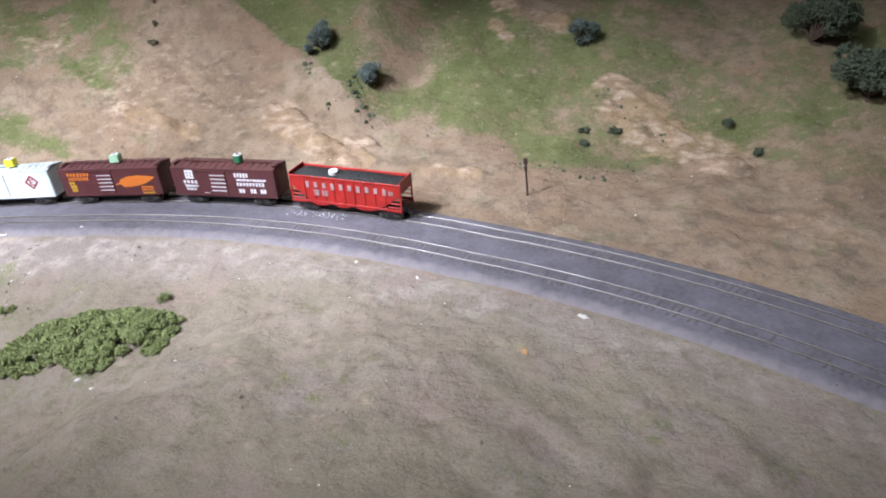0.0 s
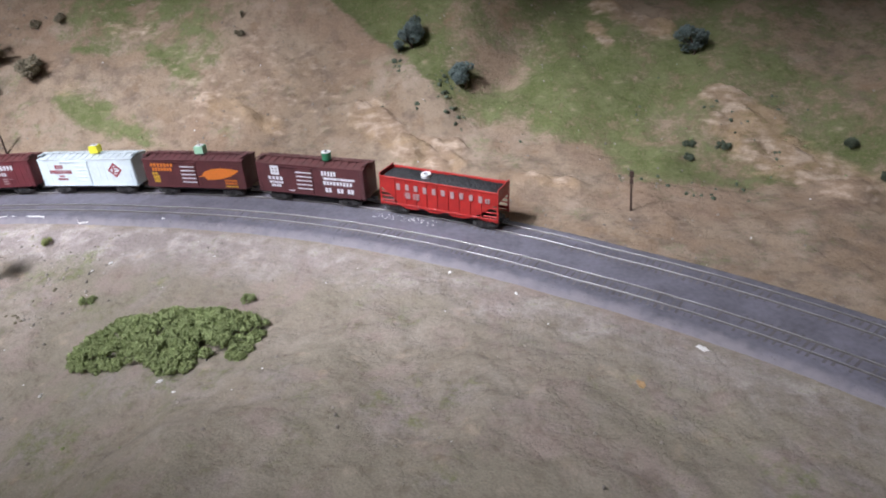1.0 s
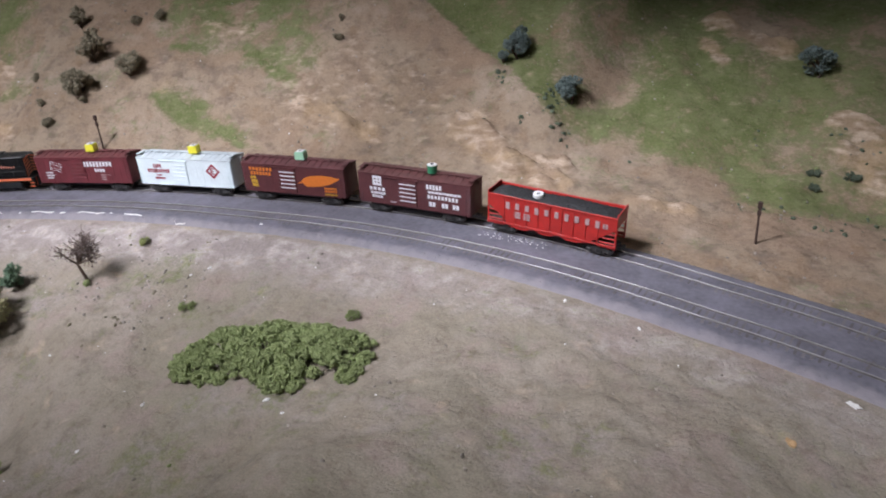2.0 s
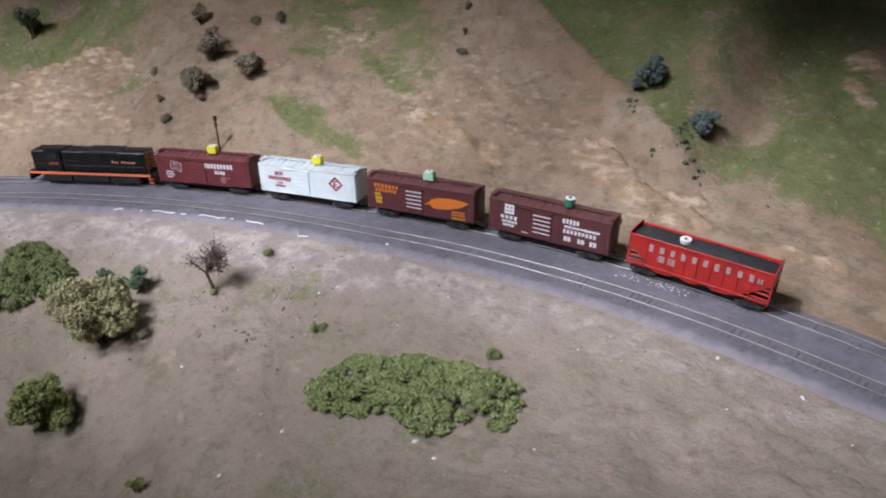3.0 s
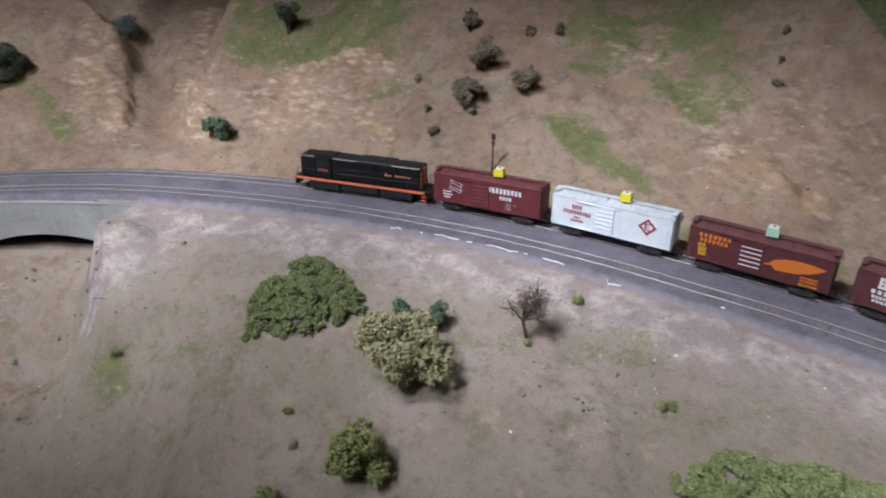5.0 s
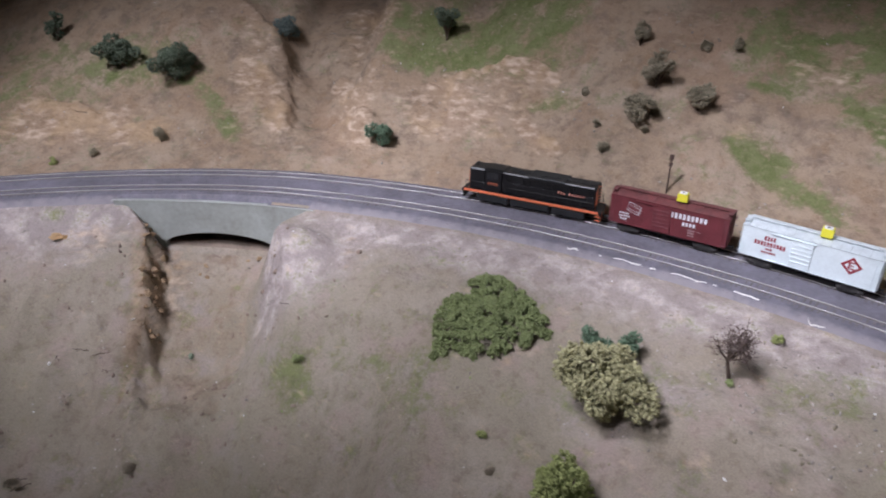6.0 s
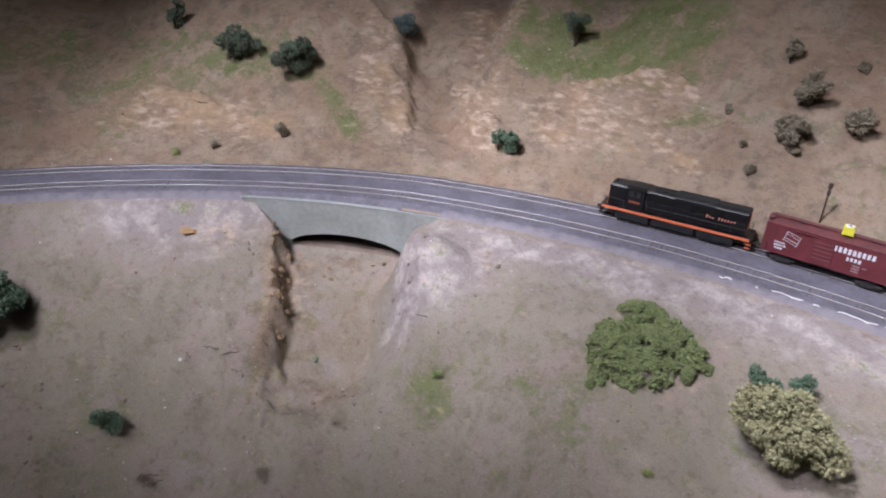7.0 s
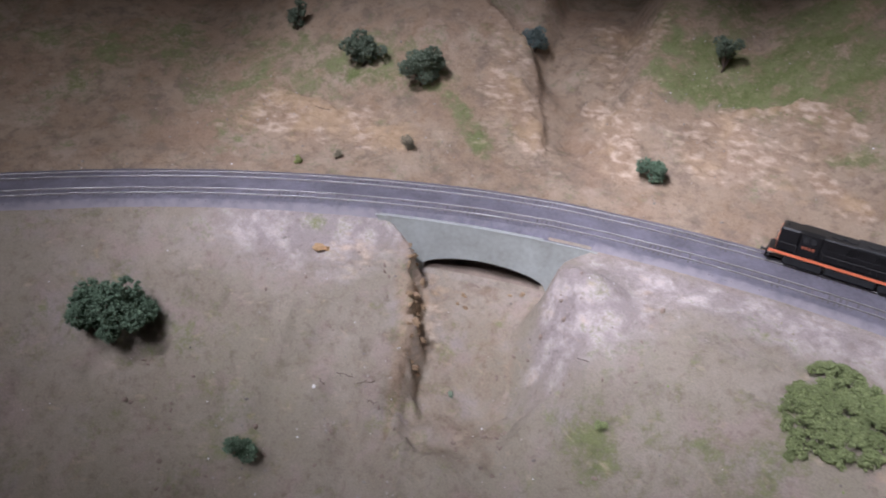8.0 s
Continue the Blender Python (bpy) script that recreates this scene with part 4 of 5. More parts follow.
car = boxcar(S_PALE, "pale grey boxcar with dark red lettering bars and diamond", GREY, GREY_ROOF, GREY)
word(car, LETTER_RED, "dark red lettering bar", 0.175, 0.265, 0.66, 0.80, 4, 0.38, rng=rng)
word(car, LETTER_RED, "dark red lettering bar", 0.105, 0.345, 0.47, 0.61, 10, 0.38, rng=rng)
word(car, LETTER_RED, "dark red lettering bar", 0.195, 0.25, 0.35, 0.41, 3)
word(car, LETTER_RED, "dark red lettering bar", 0.17, 0.28, 0.23, 0.30, 6)
bm = bmesh.new()
c, r1, r2 = (0.805, 0.60), 0.074, 0.050
for q in range(4):
    def corner(k, r):
        return (c[0] + r * (0, 1, 0, -1)[k % 4], c[1] + r * 3.75 * (1, 0, -1, 0)[k % 4])
    side_shape(bm, [corner(q, r1), corner(q + 1, r1), corner(q + 1, r2), corner(q, r2)])
for pts in (((0.783, 0.50), (0.796, 0.50), (0.796, 0.71), (0.783, 0.71)), ((0.795, 0.685), (0.828, 0.685), (0.828, 0.72), (0.795, 0.72)),
            ((0.795, 0.585), (0.820, 0.585), (0.820, 0.62), (0.795, 0.62)), ((0.795, 0.49), (0.828, 0.49), (0.828, 0.525), (0.795, 0.525))):
    side_shape(bm, pts)
part("emblem", bm, LETTER_RED, car, "dark red diamond emblem")
tag_block(S_PALE, 0.011, "yellow marker block with a white top on the pale car", TAG_YELLOW)

car = boxcar(S_BROWN, "brown boxcar with orange lettering bars and an orange leaf", BROWN, BROWN_ROOF, WHITE)
word(car, LETTER_ORANGE, "orange lettering bar", 0.075, 0.315, 0.76, 0.88, 7, 0.36, rng=rng)
word(car, LETTER_ORANGE, "orange lettering bar", 0.085, 0.295, 0.60, 0.72, 7, 0.36, rng=rng)
word(car, LETTER_ORANGE, "orange lettering bar", 0.80, 0.92, 0.26, 0.33, 7)
word(car, LETTER_ORANGE, "orange lettering bar", 0.80, 0.92, 0.16, 0.23, 8)
bm = bmesh.new()
side_shape(bm, [(0.548, 0.40), (0.60, 0.43), (0.63, 0.31), (0.70, 0.32), (0.78, 0.36), (0.86, 0.45), (0.92, 0.57), (0.955, 0.665), (0.88, 0.72), (0.78, 0.74), (0.68, 0.70), (0.61, 0.60), (0.585, 0.48), (0.548, 0.42)])
part("leaf_emblem", bm, LETTER_ORANGE, car, "orange leaf shape")
word(car, LETTER_YELLOW, "yellow lettering bar", 0.075, 0.135, 0.46, 0.55, 2, 0.2)
word(car, LETTER_YELLOW, "yellow lettering bar", 0.08, 0.145, 0.30, 0.43, 3, 0.2)
word(car, LETTER_YELLOW, "yellow lettering bar", 0.085, 0.145, 0.17, 0.28, 3, 0.2)
word(car, LETTER_YELLOW, "yellow lettering bar", 0.80, 0.925, 0.05, 0.11, 7)
tag_block(S_BROWN, 0.007, "mint green marker block with a white top on the brown car", TAG_MINT)

car = boxcar(S_OXIDE, "dark oxide boxcar with white emblem and lettering bars", OXIDE, OXIDE_ROOF, WHITE)
bm = bmesh.new()
for pts in (((0.135, 0.62), (0.152, 0.62), (0.152, 0.94), (0.135, 0.94)), ((0.198, 0.62), (0.215, 0.62), (0.215, 0.94), (0.198, 0.94)), ((0.152, 0.86), (0.198, 0.86), (0.198, 0.94), (0.152, 0.94)),
            ((0.152, 0.62), (0.198, 0.62), (0.198, 0.70), (0.152, 0.70)), ((0.166, 0.70), (0.184, 0.70), (0.184, 0.86), (0.166, 0.86)), ((0.152, 0.75), (0.166, 0.75), (0.166, 0.81), (0.152, 0.81)), ((0.184, 0.75), (0.198, 0.75), (0.198, 0.81), (0.184, 0.81))):
    side_shape(bm, pts)
part("emblem", bm, WHITE, car, "white square emblem")
word(car, WHITE, "white lettering bar", 0.105, 0.255, 0.45, 0.56, 4, 0.35, rng=rng)
word(car, WHITE, "white lettering bar", 0.115, 0.25, 0.32, 0.40, 6, 0.25)
word(car, WHITE, "white lettering bar", 0.125, 0.225, 0.20, 0.28, 4, 0.25)
word(car, WHITE, "white lettering bar", 0.62, 0.76, 0.73, 0.88, 5, 0.34, rng=rng)
word(car, WHITE, "white lettering bar", 0.635, 0.92, 0.60, 0.67, 9, 0.12, rng=rng)
word(car, WHITE, "white lettering bar", 0.63, 0.90, 0.42, 0.54, 9, 0.34, rng=rng)
word(car, WHITE, "white lettering bar", 0.64, 0.70, 0.16, 0.31, 2, 0.2)
word(car, WHITE, "white lettering bar", 0.75, 0.81, 0.16, 0.31, 2, 0.2)
word(car, WHITE, "white lettering bar", 0.845, 0.905, 0.16, 0.31, 2, 0.2)
word(car, WHITE, "white lettering bar", 0.29, 0.35, 0.10, 0.13, 4)
tag_block(S_OXIDE, 0.018, "dark green round marker with a white top on the oxide car", TAG_GREEN, round_top=True)


def hopper(s):
    """An open hopper car with sloped ends, ribbed sides, outlets and a coal load."""
    car = thing("hopper_car", car_pose(s), "red open hopper car heaped with black coal", "hopper car", "cars of the train")
    h, top, w = 0.0715, 0.0455, 0.0165
    outline = [(-h, top), (-h, 0.0335), (-0.050, 0.0180), (-0.050, 0.0125), (-0.038, 0.0095), (-0.027, 0.0095), (-0.018, 0.0135), (-0.010, 0.0095), (0.001, 0.0095),
               (0.010, 0.0135), (0.018, 0.0095), (0.030, 0.0095), (0.042, 0.0125), (0.050, 0.0180), (h, 0.0335), (h, top)]
    for name, y0, y1 in (("side_panel", -w, -w + 0.0010), ("side_panel", w - 0.0010, w)):
        bm = bmesh.new()
        prism(bm, outline, y0, y1)
        part(name, bm, RED, car)
    for sy in (-1, 1):
        yb = sorted((sy * w, sy * (w + 0.0009)))
        part("top_chord", box(bmesh.new(), -h, h, *yb, top - 0.0018, top + 0.0004, 0.0002), RED, car)
        part("side_sill", box(bmesh.new(), -h, h, *yb, 0.0128, 0.0150, 0.0002), RED, car)
        for k in range(9):
            x = -0.052 + k * 0.013
            part("side_rib", box(bmesh.new(), x - 0.0006, x + 0.0006, *yb, 0.0140, top - 0.001), RED, car)
    for sx in (-1, 1):
        bm = bmesh.new()
        pts = [(sx * (h - 0.0005), 0.0345), (sx * 0.050, 0.0180), (sx * 0.030, 0.0110), (sx * 0.030, 0.0100), (sx * 0.051, 0.0170), (sx * h, 0.0335)]
        prism(bm, pts if sx > 0 else pts[::-1], -w + 0.001, w - 0.001)
        xb = sorted((sx * h, sx * (h - 0.0010)))
        box(bm, *xb, -w, w, 0.0335, top + 0.003)
        part("slope_sheet", bm, RED, car)
    for sx in (-1, 1):
        for sy in (-1, 1):
            y = sy * (w - 0.0009)
            bm = bmesh.new()
            box(bm, *sorted((sx * h, sx * (h - 0.0016))), y - 0.0008, y + 0.0008, 0.0105, 0.0340)
            rod(bm, (sx * h, y, 0.0115), (sx * 0.052, y, 0.0115), 0.0009, 6)
            for zz in (0.0165, 0.0215, 0.0265):
                rod(bm, (sx * h, y, zz), (sx * (0.052 + (zz - 0.012) * 0.5), y, zz), 0.0008, 5)
            part("end_post", bm, RED, car, "red end post with grab irons")
    bm = bmesh.new()
    box(bm, -0.049, 0.049, -0.010, 0.010, 0.0070, 0.0125)
    box(bm, -h, h, -0.004, 0.004, 0.0075, 0.0115)
    part("underframe", bm, UNDER, car)
    # the load: one heap with lumps
    nx, ny = 90, 24
    xs, ys = np.meshgrid(np.linspace(-h + 0.001, h - 0.001, nx), np.linspace(-w + 0.001, w - 0.001, ny), indexing="ij")
    z = top - 0.0030 + 0.0060 * (1 - (ys / w) ** 2) * (0.45 + 0.55 * np.abs(np.sin((xs + 0.02) * 42))) * np.clip((h - np.abs(xs)) / 0.012, 0, 1) + (value_noise(xs * 900, ys * 900, 3) - 0.5) * 0.0016
    i, j = np.meshgrid(np.arange(nx - 1), np.arange(ny - 1), indexing="ij")
    a = (i * ny + j).ravel()
    mesh_part("coal_load", np.stack([xs, ys, z], -1).reshape(-1, 3).tolist(), np.stack([a, a + ny, a + ny + 1, a + 1], 1).tolist(), COAL, car)["label"] = "heaped black coal"
    for k in range(10):
        x = -0.052 + k * 0.0110 + 0.0024
        part("lettering_bar", box(bmesh.new(), x, x + 0.0042, -w - 0.0010, -w - 0.0001, 0.0315 + (0.001 if k % 3 else 0.0), 0.0390), LETTER_PALE, car, "pale lettering bar")
    for x in (-0.040, -0.029):
        for q in range(3):
            part("lettering_bar", box(bmesh.new(), x, x + 0.0072, -w - 0.0009, -w - 0.0001, 0.0225 + q * 0.0026, 0.0242 + q * 0.0026), LETTER_PALE, car, "pale lettering bar")
    for x in (0.058, 0.061):
        part("lettering_bar", box(bmesh.new(), x - 0.001, x + 0.001, -w - 0.0009, -w - 0.0001, 0.032, 0.037), LETTER_PALE, car, "pale lettering bar")
    for sx in (-1, 1):
        truck(car, sx * 0.054)
        coupler(car, sx * (h - 0.002), sx)
    return car


hopper(S_HOPPER)
ob = tag_block(S_HOPPER, -0.008, "white round marker with a dark dot on the coal", TAG_WHITE, flat=True)
ob.matrix_world = car_pose(S_HOPPER) @ Matrix.Translation((-0.019, -0.003, 0.0462)) @ Matrix.Rotation(radians(9), 4, "X")


def locomotive(s):
    """A road switcher: high short hood, cab and long hood on a frame with walkways, rails and four-wheel trucks."""
    loco = thing("locomotive", car_pose(s, 0.055), "black diesel locomotive with an orange stripe and striped end", "locomotive", "cars of the train")
    h = 0.0935
    bm = bmesh.new()
    box(bm, -h, h, -0.0160, 0.0160, 0.0150, 0.0185, 0.0004)
    part("frame", bm, BLACK, loco)
    for sy in (-1, 1):
        bm = bmesh.new()
        yb = sorted((sy * 0.0160, sy * 0.0164))
        box(bm, -h + 0.001, h - 0.002, *yb, 0.0150, 0.0186)
        part("stripe", bm, ORANGE, loco, "orange frame stripe")
    bm = bmesh.new()
    box(bm, -0.040, 0.0860, -0.0136, 0.0136, 0.0185, 0.0482, 0.0016)
    for k in range(16):
        x = -0.034 + k * 0.0074
        for sy in (-1, 1):
            yb = sorted((sy * 0.0136, sy * 0.0139))
            box(bm, x, x + 0.0062, *yb, 0.0205, 0.0350, 0.0001)
            if k % 4 in (0, 3):
                for q in range(6):
                    box(bm, x + 0.0006, x + 0.0056, *sorted((sy * 0.0137, sy * 0.0142)), 0.0365 + q * 0.0013, 0.0371 + q * 0.0013)
    part("long_hood", bm, BLACK, loco)
    part("radiator_housing", box(bmesh.new(), -0.004, 0.046, -0.0142, 0.0142, 0.0450, 0.0493, 0.0010), BLACK_TOP, loco, "sooty raised roof housing")
    for x in (0.013, 0.029):
        part("roof_fan", rod(bmesh.new(), (x, 0, 0.0488), (x, 0, 0.0500), 0.0072, 20), BLACK_TOP, loco)
    for x in (-0.026, -0.010, 0.056, 0.068, 0.079):
        part("roof_fan", rod(bmesh.new(), (x, 0, 0.0478), (x, 0, 0.0489), 0.0060, 18), BLACK_TOP, loco)
    for x in (-0.018, 0.047):
        part("exhaust_stack", box(bmesh.new(), x - 0.003, x + 0.003, -0.0022, 0.0022, 0.0478, 0.0502, 0.0004), BLACK_TOP, loco)
    bm = bmesh.new()
    prism(bm, [(-0.0625, 0.0185), (-0.0395, 0.0185), (-0.0395, 0.0478), (-0.0625, 0.0478)], -0.0158, 0.0158)
    a = [bm.verts.new((x, y, z)) for x in (-0.0640, -0.0380) for y, z in ((-0.0164, 0.0475), (-0.0090, 0.0494), (0.0090, 0.0494), (0.0164, 0.0475))]
    for f in ((0, 1, 5, 4), (1, 2, 6, 5), (2, 3, 7, 6), (3, 2, 1, 0), (4, 5, 6, 7), (0, 4, 7, 3)):
        bm.faces.new([a[q] for q in f])
    bmesh.ops.recalc_face_normals(bm, faces=bm.faces)
    cab = part("cab", bm, BLACK, loco)
    for sy in (-1, 1):
        for x in (-0.0595, -0.0510):
            bm = bmesh.new()
            box(bm, x, x + 0.0066, *sorted((sy * 0.0157, sy * 0.0160)), 0.0370, 0.0450, 0.0002)
            part("window", bm, GLASS, cab, "dark cab window")
    bm = bmesh.new()
    box(bm, -0.0860, -0.0625, -0.0136, 0.0136, 0.0185, 0.0482, 0.0020)
    part("short_hood", bm, BLACK, loco)
    part("horn", rod(bmesh.new(), (-0.080, 0, 0.0480), (-0.080, 0, 0.0495), 0.0016, 10), BLACK_TOP, loco)
    for x in (-0.0863, 0.0863):
        part("headlight", rod(bmesh.new(), (x - 0.0005, 0, 0.0425), (x + 0.0005, 0, 0.0425), 0.0018, 12), BLACK_TOP, loco)
    # diagonal stripes on the rear end of the hood and on the pilots
    for x0, sx, z0, z1 in ((0.0862, 1, 0.0200, 0.0450), (-0.0862, -1, 0.0200, 0.0440)):
        for k in range(6):
            z = z0 + k * (z1 - z0) / 6
            for sy in (-1, 1):
                bm = bmesh.new()
                pts = [(sy * 0.0126, z), (sy * 0.0012, z + 0.0045), (sy * 0.0012, z + 0.0065), (sy * 0.0126, z + 0.0020)]
                v = [bm.verts.new((x0 + sx * 0.0001, y, zz)) for y, zz in pts] + [bm.verts.new((x0 + sx * 0.0004, y, zz)) for y, zz in pts]
                for f in ((0, 1, 2, 3), (4, 5, 6, 7), (0, 1, 5, 4), (1, 2, 6, 5), (2, 3, 7, 6), (3, 0, 4, 7)):
                    bm.faces.new([v[q] for q in f])
                bmesh.ops.recalc_face_normals(bm, faces=bm.faces)
                part("end_stripe", bm, ORANGE, loco, "orange diagonal warning stripe")
    for sx in (-1, 1):
        bm = bmesh.new()
        box(bm, *sorted((sx * (h - 0.0005), sx * (h + 0.0012))), -0.0155, 0.0155, 0.0050, 0.0185, 0.0004)
        pilot = part("pilot", bm, BLACK, loco)
        for sy in (-1, 1):
            bm = bmesh.new()
            for q in range(2):
                xb = sorted((sx * (h - 0.006), sx * (h + 0.0014)))
                box(bm, *xb, *sorted((sy * 0.0145, sy * 0.0162)), 0.0060 + q * 0.0050, 0.0068 + q * 0.0050)
                box(bm, *sorted((sx * (h + 0.0013), sx * (h + 0.0017))), *sorted((sy * 0.0100, sy * 0.0112)), 0.0070, 0.0180)
            part("boarding_step", bm, ORANGE if sx > 0 else BLACK, pilot)
        coupler(loco, sx * (h + 0.001), sx)
        truck(loco, sx * 0.052, 0.0058, 0.0315, 0.0118, 0.0125, BLACK_TOP)
        for sy in (-1, 1):
            part("truck_sideframe", box(bmesh.new(), *sorted((sx * 0.030, sx * 0.074)), *sorted((sy * 0.0120, sy * 0.0150)), 0.0040, 0.0135, 0.0008), BLACK_TOP, loco)
    bm = bmesh.new()
    box(bm, -0.028, 0.028, -0.0148, 0.0148, 0.0035, 0.0150, 0.0022)
    part("fuel_tank", bm, BLACK_TOP, loco)
    # handrails along the walkways
    for sy in (-1, 1):
        bm = bmesh.new()
        xs = [-0.034 + k * 0.0170 for k in range(8)]
        for x in xs:
            rod(bm, (x, sy * 0.0156, 0.0185), (x, sy * 0.0156, 0.0285), 0.00042, 5)
        rod(bm, (xs[0], sy * 0.0156, 0.0285), (xs[-1], sy * 0.0156, 0.0285), 0.00042, 5)
        rod(bm, (-0.0395, sy * 0.0156, 0.0360), (xs[0], sy * 0.0156, 0.0285), 0.00042, 5)
        for x in (-0.0900, -0.0640):
            rod(bm, (x, sy * 0.0156, 0.0185), (x, sy * 0.0156, 0.0300), 0.00042, 5)
        rod(bm, (-0.0900, sy * 0.0156, 0.0300), (-0.0640, sy * 0.0156, 0.0300), 0.00042, 5)
        rod(bm, (0.0900, sy * 0.0156, 0.0185), (0.0900, sy * 0.0120, 0.0320), 0.00042, 5)
        part("handrail", bm, UNDER, loco)
    r2 = random.Random(2)
    salmon, dull = material("lettering_salmon", (0.70, 0.29, 0.21), 0.5, vary=0.05), material("lettering_dull_orange", (0.30, 0.09, 0.05), 0.5, vary=0.05)
    for k in (0, 1, 2, 4, 5, 6, 7, 8, 9):
        x, tall = 0.037 + k * 0.0036, r2.uniform(0.0020, 0.0030) + (0.0014 if k in (0, 4) else 0.0)
        bar = prism(bmesh.new(), [(x, 0.0330), (x + 0.0017, 0.0330), (x + 0.0025, 0.0330 + tall), (x + 0.0008, 0.0330 + tall)], -0.0147, -0.0143)
        part("lettering_bar", bar, salmon, loco, "salmon lettering bar on the hood")
    for k in range(4):
        x = -0.0585 + k * 0.0038
        part("lettering_bar", box(bmesh.new(), x, x + 0.0028, -0.0163, -0.0159, 0.0290, 0.0325), dull, loco, "dull orange bar on the cab")
    return loco


locomotive(S_LOCO)


# ---- plants ----
ICO = bmesh.new()
bmesh.ops.create_icosphere(ICO, subdivisions=1, radius=1.0)
ICO.verts.ensure_lookup_table()
ICO_V = np.array([v.co[:] for v in ICO.verts])
ICO_F = np.array([[v.index for v in f.verts] for f in ICO.faces])
ICO.free()


def clumps(name, centres, sizes, mat, parent, gen, squash=0.8):
    """Many small ragged foam clumps in one mesh."""
    n = len(centres)
    axes = gen.normal(size=(n, 3, 3))
    q, _ = np.linalg.qr(axes)
    jag = gen.uniform(0.62, 1.28, size=(n, len(ICO_V), 1))
    v = (ICO_V[None] * jag) * (np.array([1.0, 1.0, squash]) * sizes[:, None])[:, None, :]
    v = np.einsum("nij,nkj->nki", q, v) + centres[:, None, :]
    f = ICO_F[None] + (np.arange(n) * len(ICO_V))[:, None, None]
    return mesh_part(name, v.reshape(-1, 3).tolist(), f.reshape(-1, 3).tolist(), mat, parent, True)


def leaflets(name, centres, sizes, mat, parent, gen):
    """Many small bent leaves in one mesh, turned every way."""
    n = len(centres)
    q, _ = np.linalg.qr(gen.normal(size=(n, 3, 3)))
    shape = np.array([[-1.0, 0.0, 0.0], [0.0, -0.55, 0.22], [1.0, 0.0, -0.1], [0.0, 0.55, 0.22]])
    v = shape[None] * gen.uniform(0.6, 1.3, size=(n, 4, 1)) * sizes[:, None, None]
    v = np.einsum("nij,nkj->nki", q, v) + centres[:, None, :]
    base = (np.arange(n) * 4)[:, None]
    f = np.concatenate([base + np.array([[0, 1, 2]]), base + np.array([[0, 2, 3]])], 0)
    return mesh_part(name, v.reshape(-1, 3).tolist(), f.tolist(), mat, parent)


def ground_at(s, d):
    x, y = place(s, d)
    return Vector((float(x), float(y), float(ground_z(s, d)[0])))


def puffs(ob, heads, radii, leaf, gen, grain, top_only=False):
    """Rounded tufts of ground foam: each a ball of small clumps with a fine fuzz over it."""
    per = np.maximum((10 + 2.6 * (radii / grain) ** 2).astype(int), 8)
    which = np.repeat(np.arange(len(heads)), per)
    n = len(which)
    off = gen.normal(size=(n, 3))
    off /= np.linalg.norm(off, axis=1)[:, None]
    if top_only:
        off[:, 2] = np.abs(off[:, 2]) * 1.1 - 0.25
    pts = heads[which] + off * (radii[which] * gen.uniform(0.62, 1.0, n))[:, None] * np.array([1, 1, 0.85])
    clumps("crown", pts, gen.uniform(0.55, 1.05, n) * grain, leaf, ob, gen)
    m = n * 9
    pick = gen.integers(0, n, m)
    out = gen.normal(size=(m, 3)) + off[pick] * 0.9
    out /= np.linalg.norm(out, axis=1)[:, None]
    tips = pts[pick] + out * (grain * gen.uniform(0.7, 1.35, m))[:, None]
    leaflets("leaf_fringe", tips, gen.uniform(0.26, 0.55, m) * grain, leaf, ob, gen)


def mat_bush(s, d, along, across, high, leaf, label, seed, turn=0.0, n=120, size=0.0085, grain=0.0021):
    """A low spreading bush: rounded tufts heaped over an uneven patch of ground, with gaps and stray lobes at its rim."""
    gen = np.random.default_rng(seed)
    ob = thing("bush", Matrix.Translation(ground_at(s, d)), label, "bush", "bushes on the slope")
    a = gen.uniform(0, 2 * math.pi, n)
    r = np.sqrt(gen.uniform(0, 1, n))
    rim = 0.70 + 0.48 * value_noise(np.cos(a) * 2.6 + seed, np.sin(a) * 2.6 + 3, seed)
    u, v = along * r * rim * np.cos(a), across * r * rim * np.sin(a)
    c, k = math.cos(turn), math.sin(turn)
    su, dv = s + c * u - k * v, d + k * u + c * v
    lump = value_noise(u * 40 + 7, v * 40 + 3, seed + 5)
    radii = size * gen.uniform(0.45, 1.2, n) * (1.08 - 0.35 * r)
    z = ground_z(su, dv) + np.maximum(high * np.sqrt(np.clip(1 - (r * 0.97) ** 2, 0.02, 1)) * (0.55 + 0.6 * lump) * gen.uniform(0.75, 1.1, n) - radii * 0.7, radii * 0.1)
    x, y = place(su, dv)
    puffs(ob, np.stack([x, y, z], -1) - np.array(ob.location[:]), radii, leaf, gen, grain, True)
    return ob


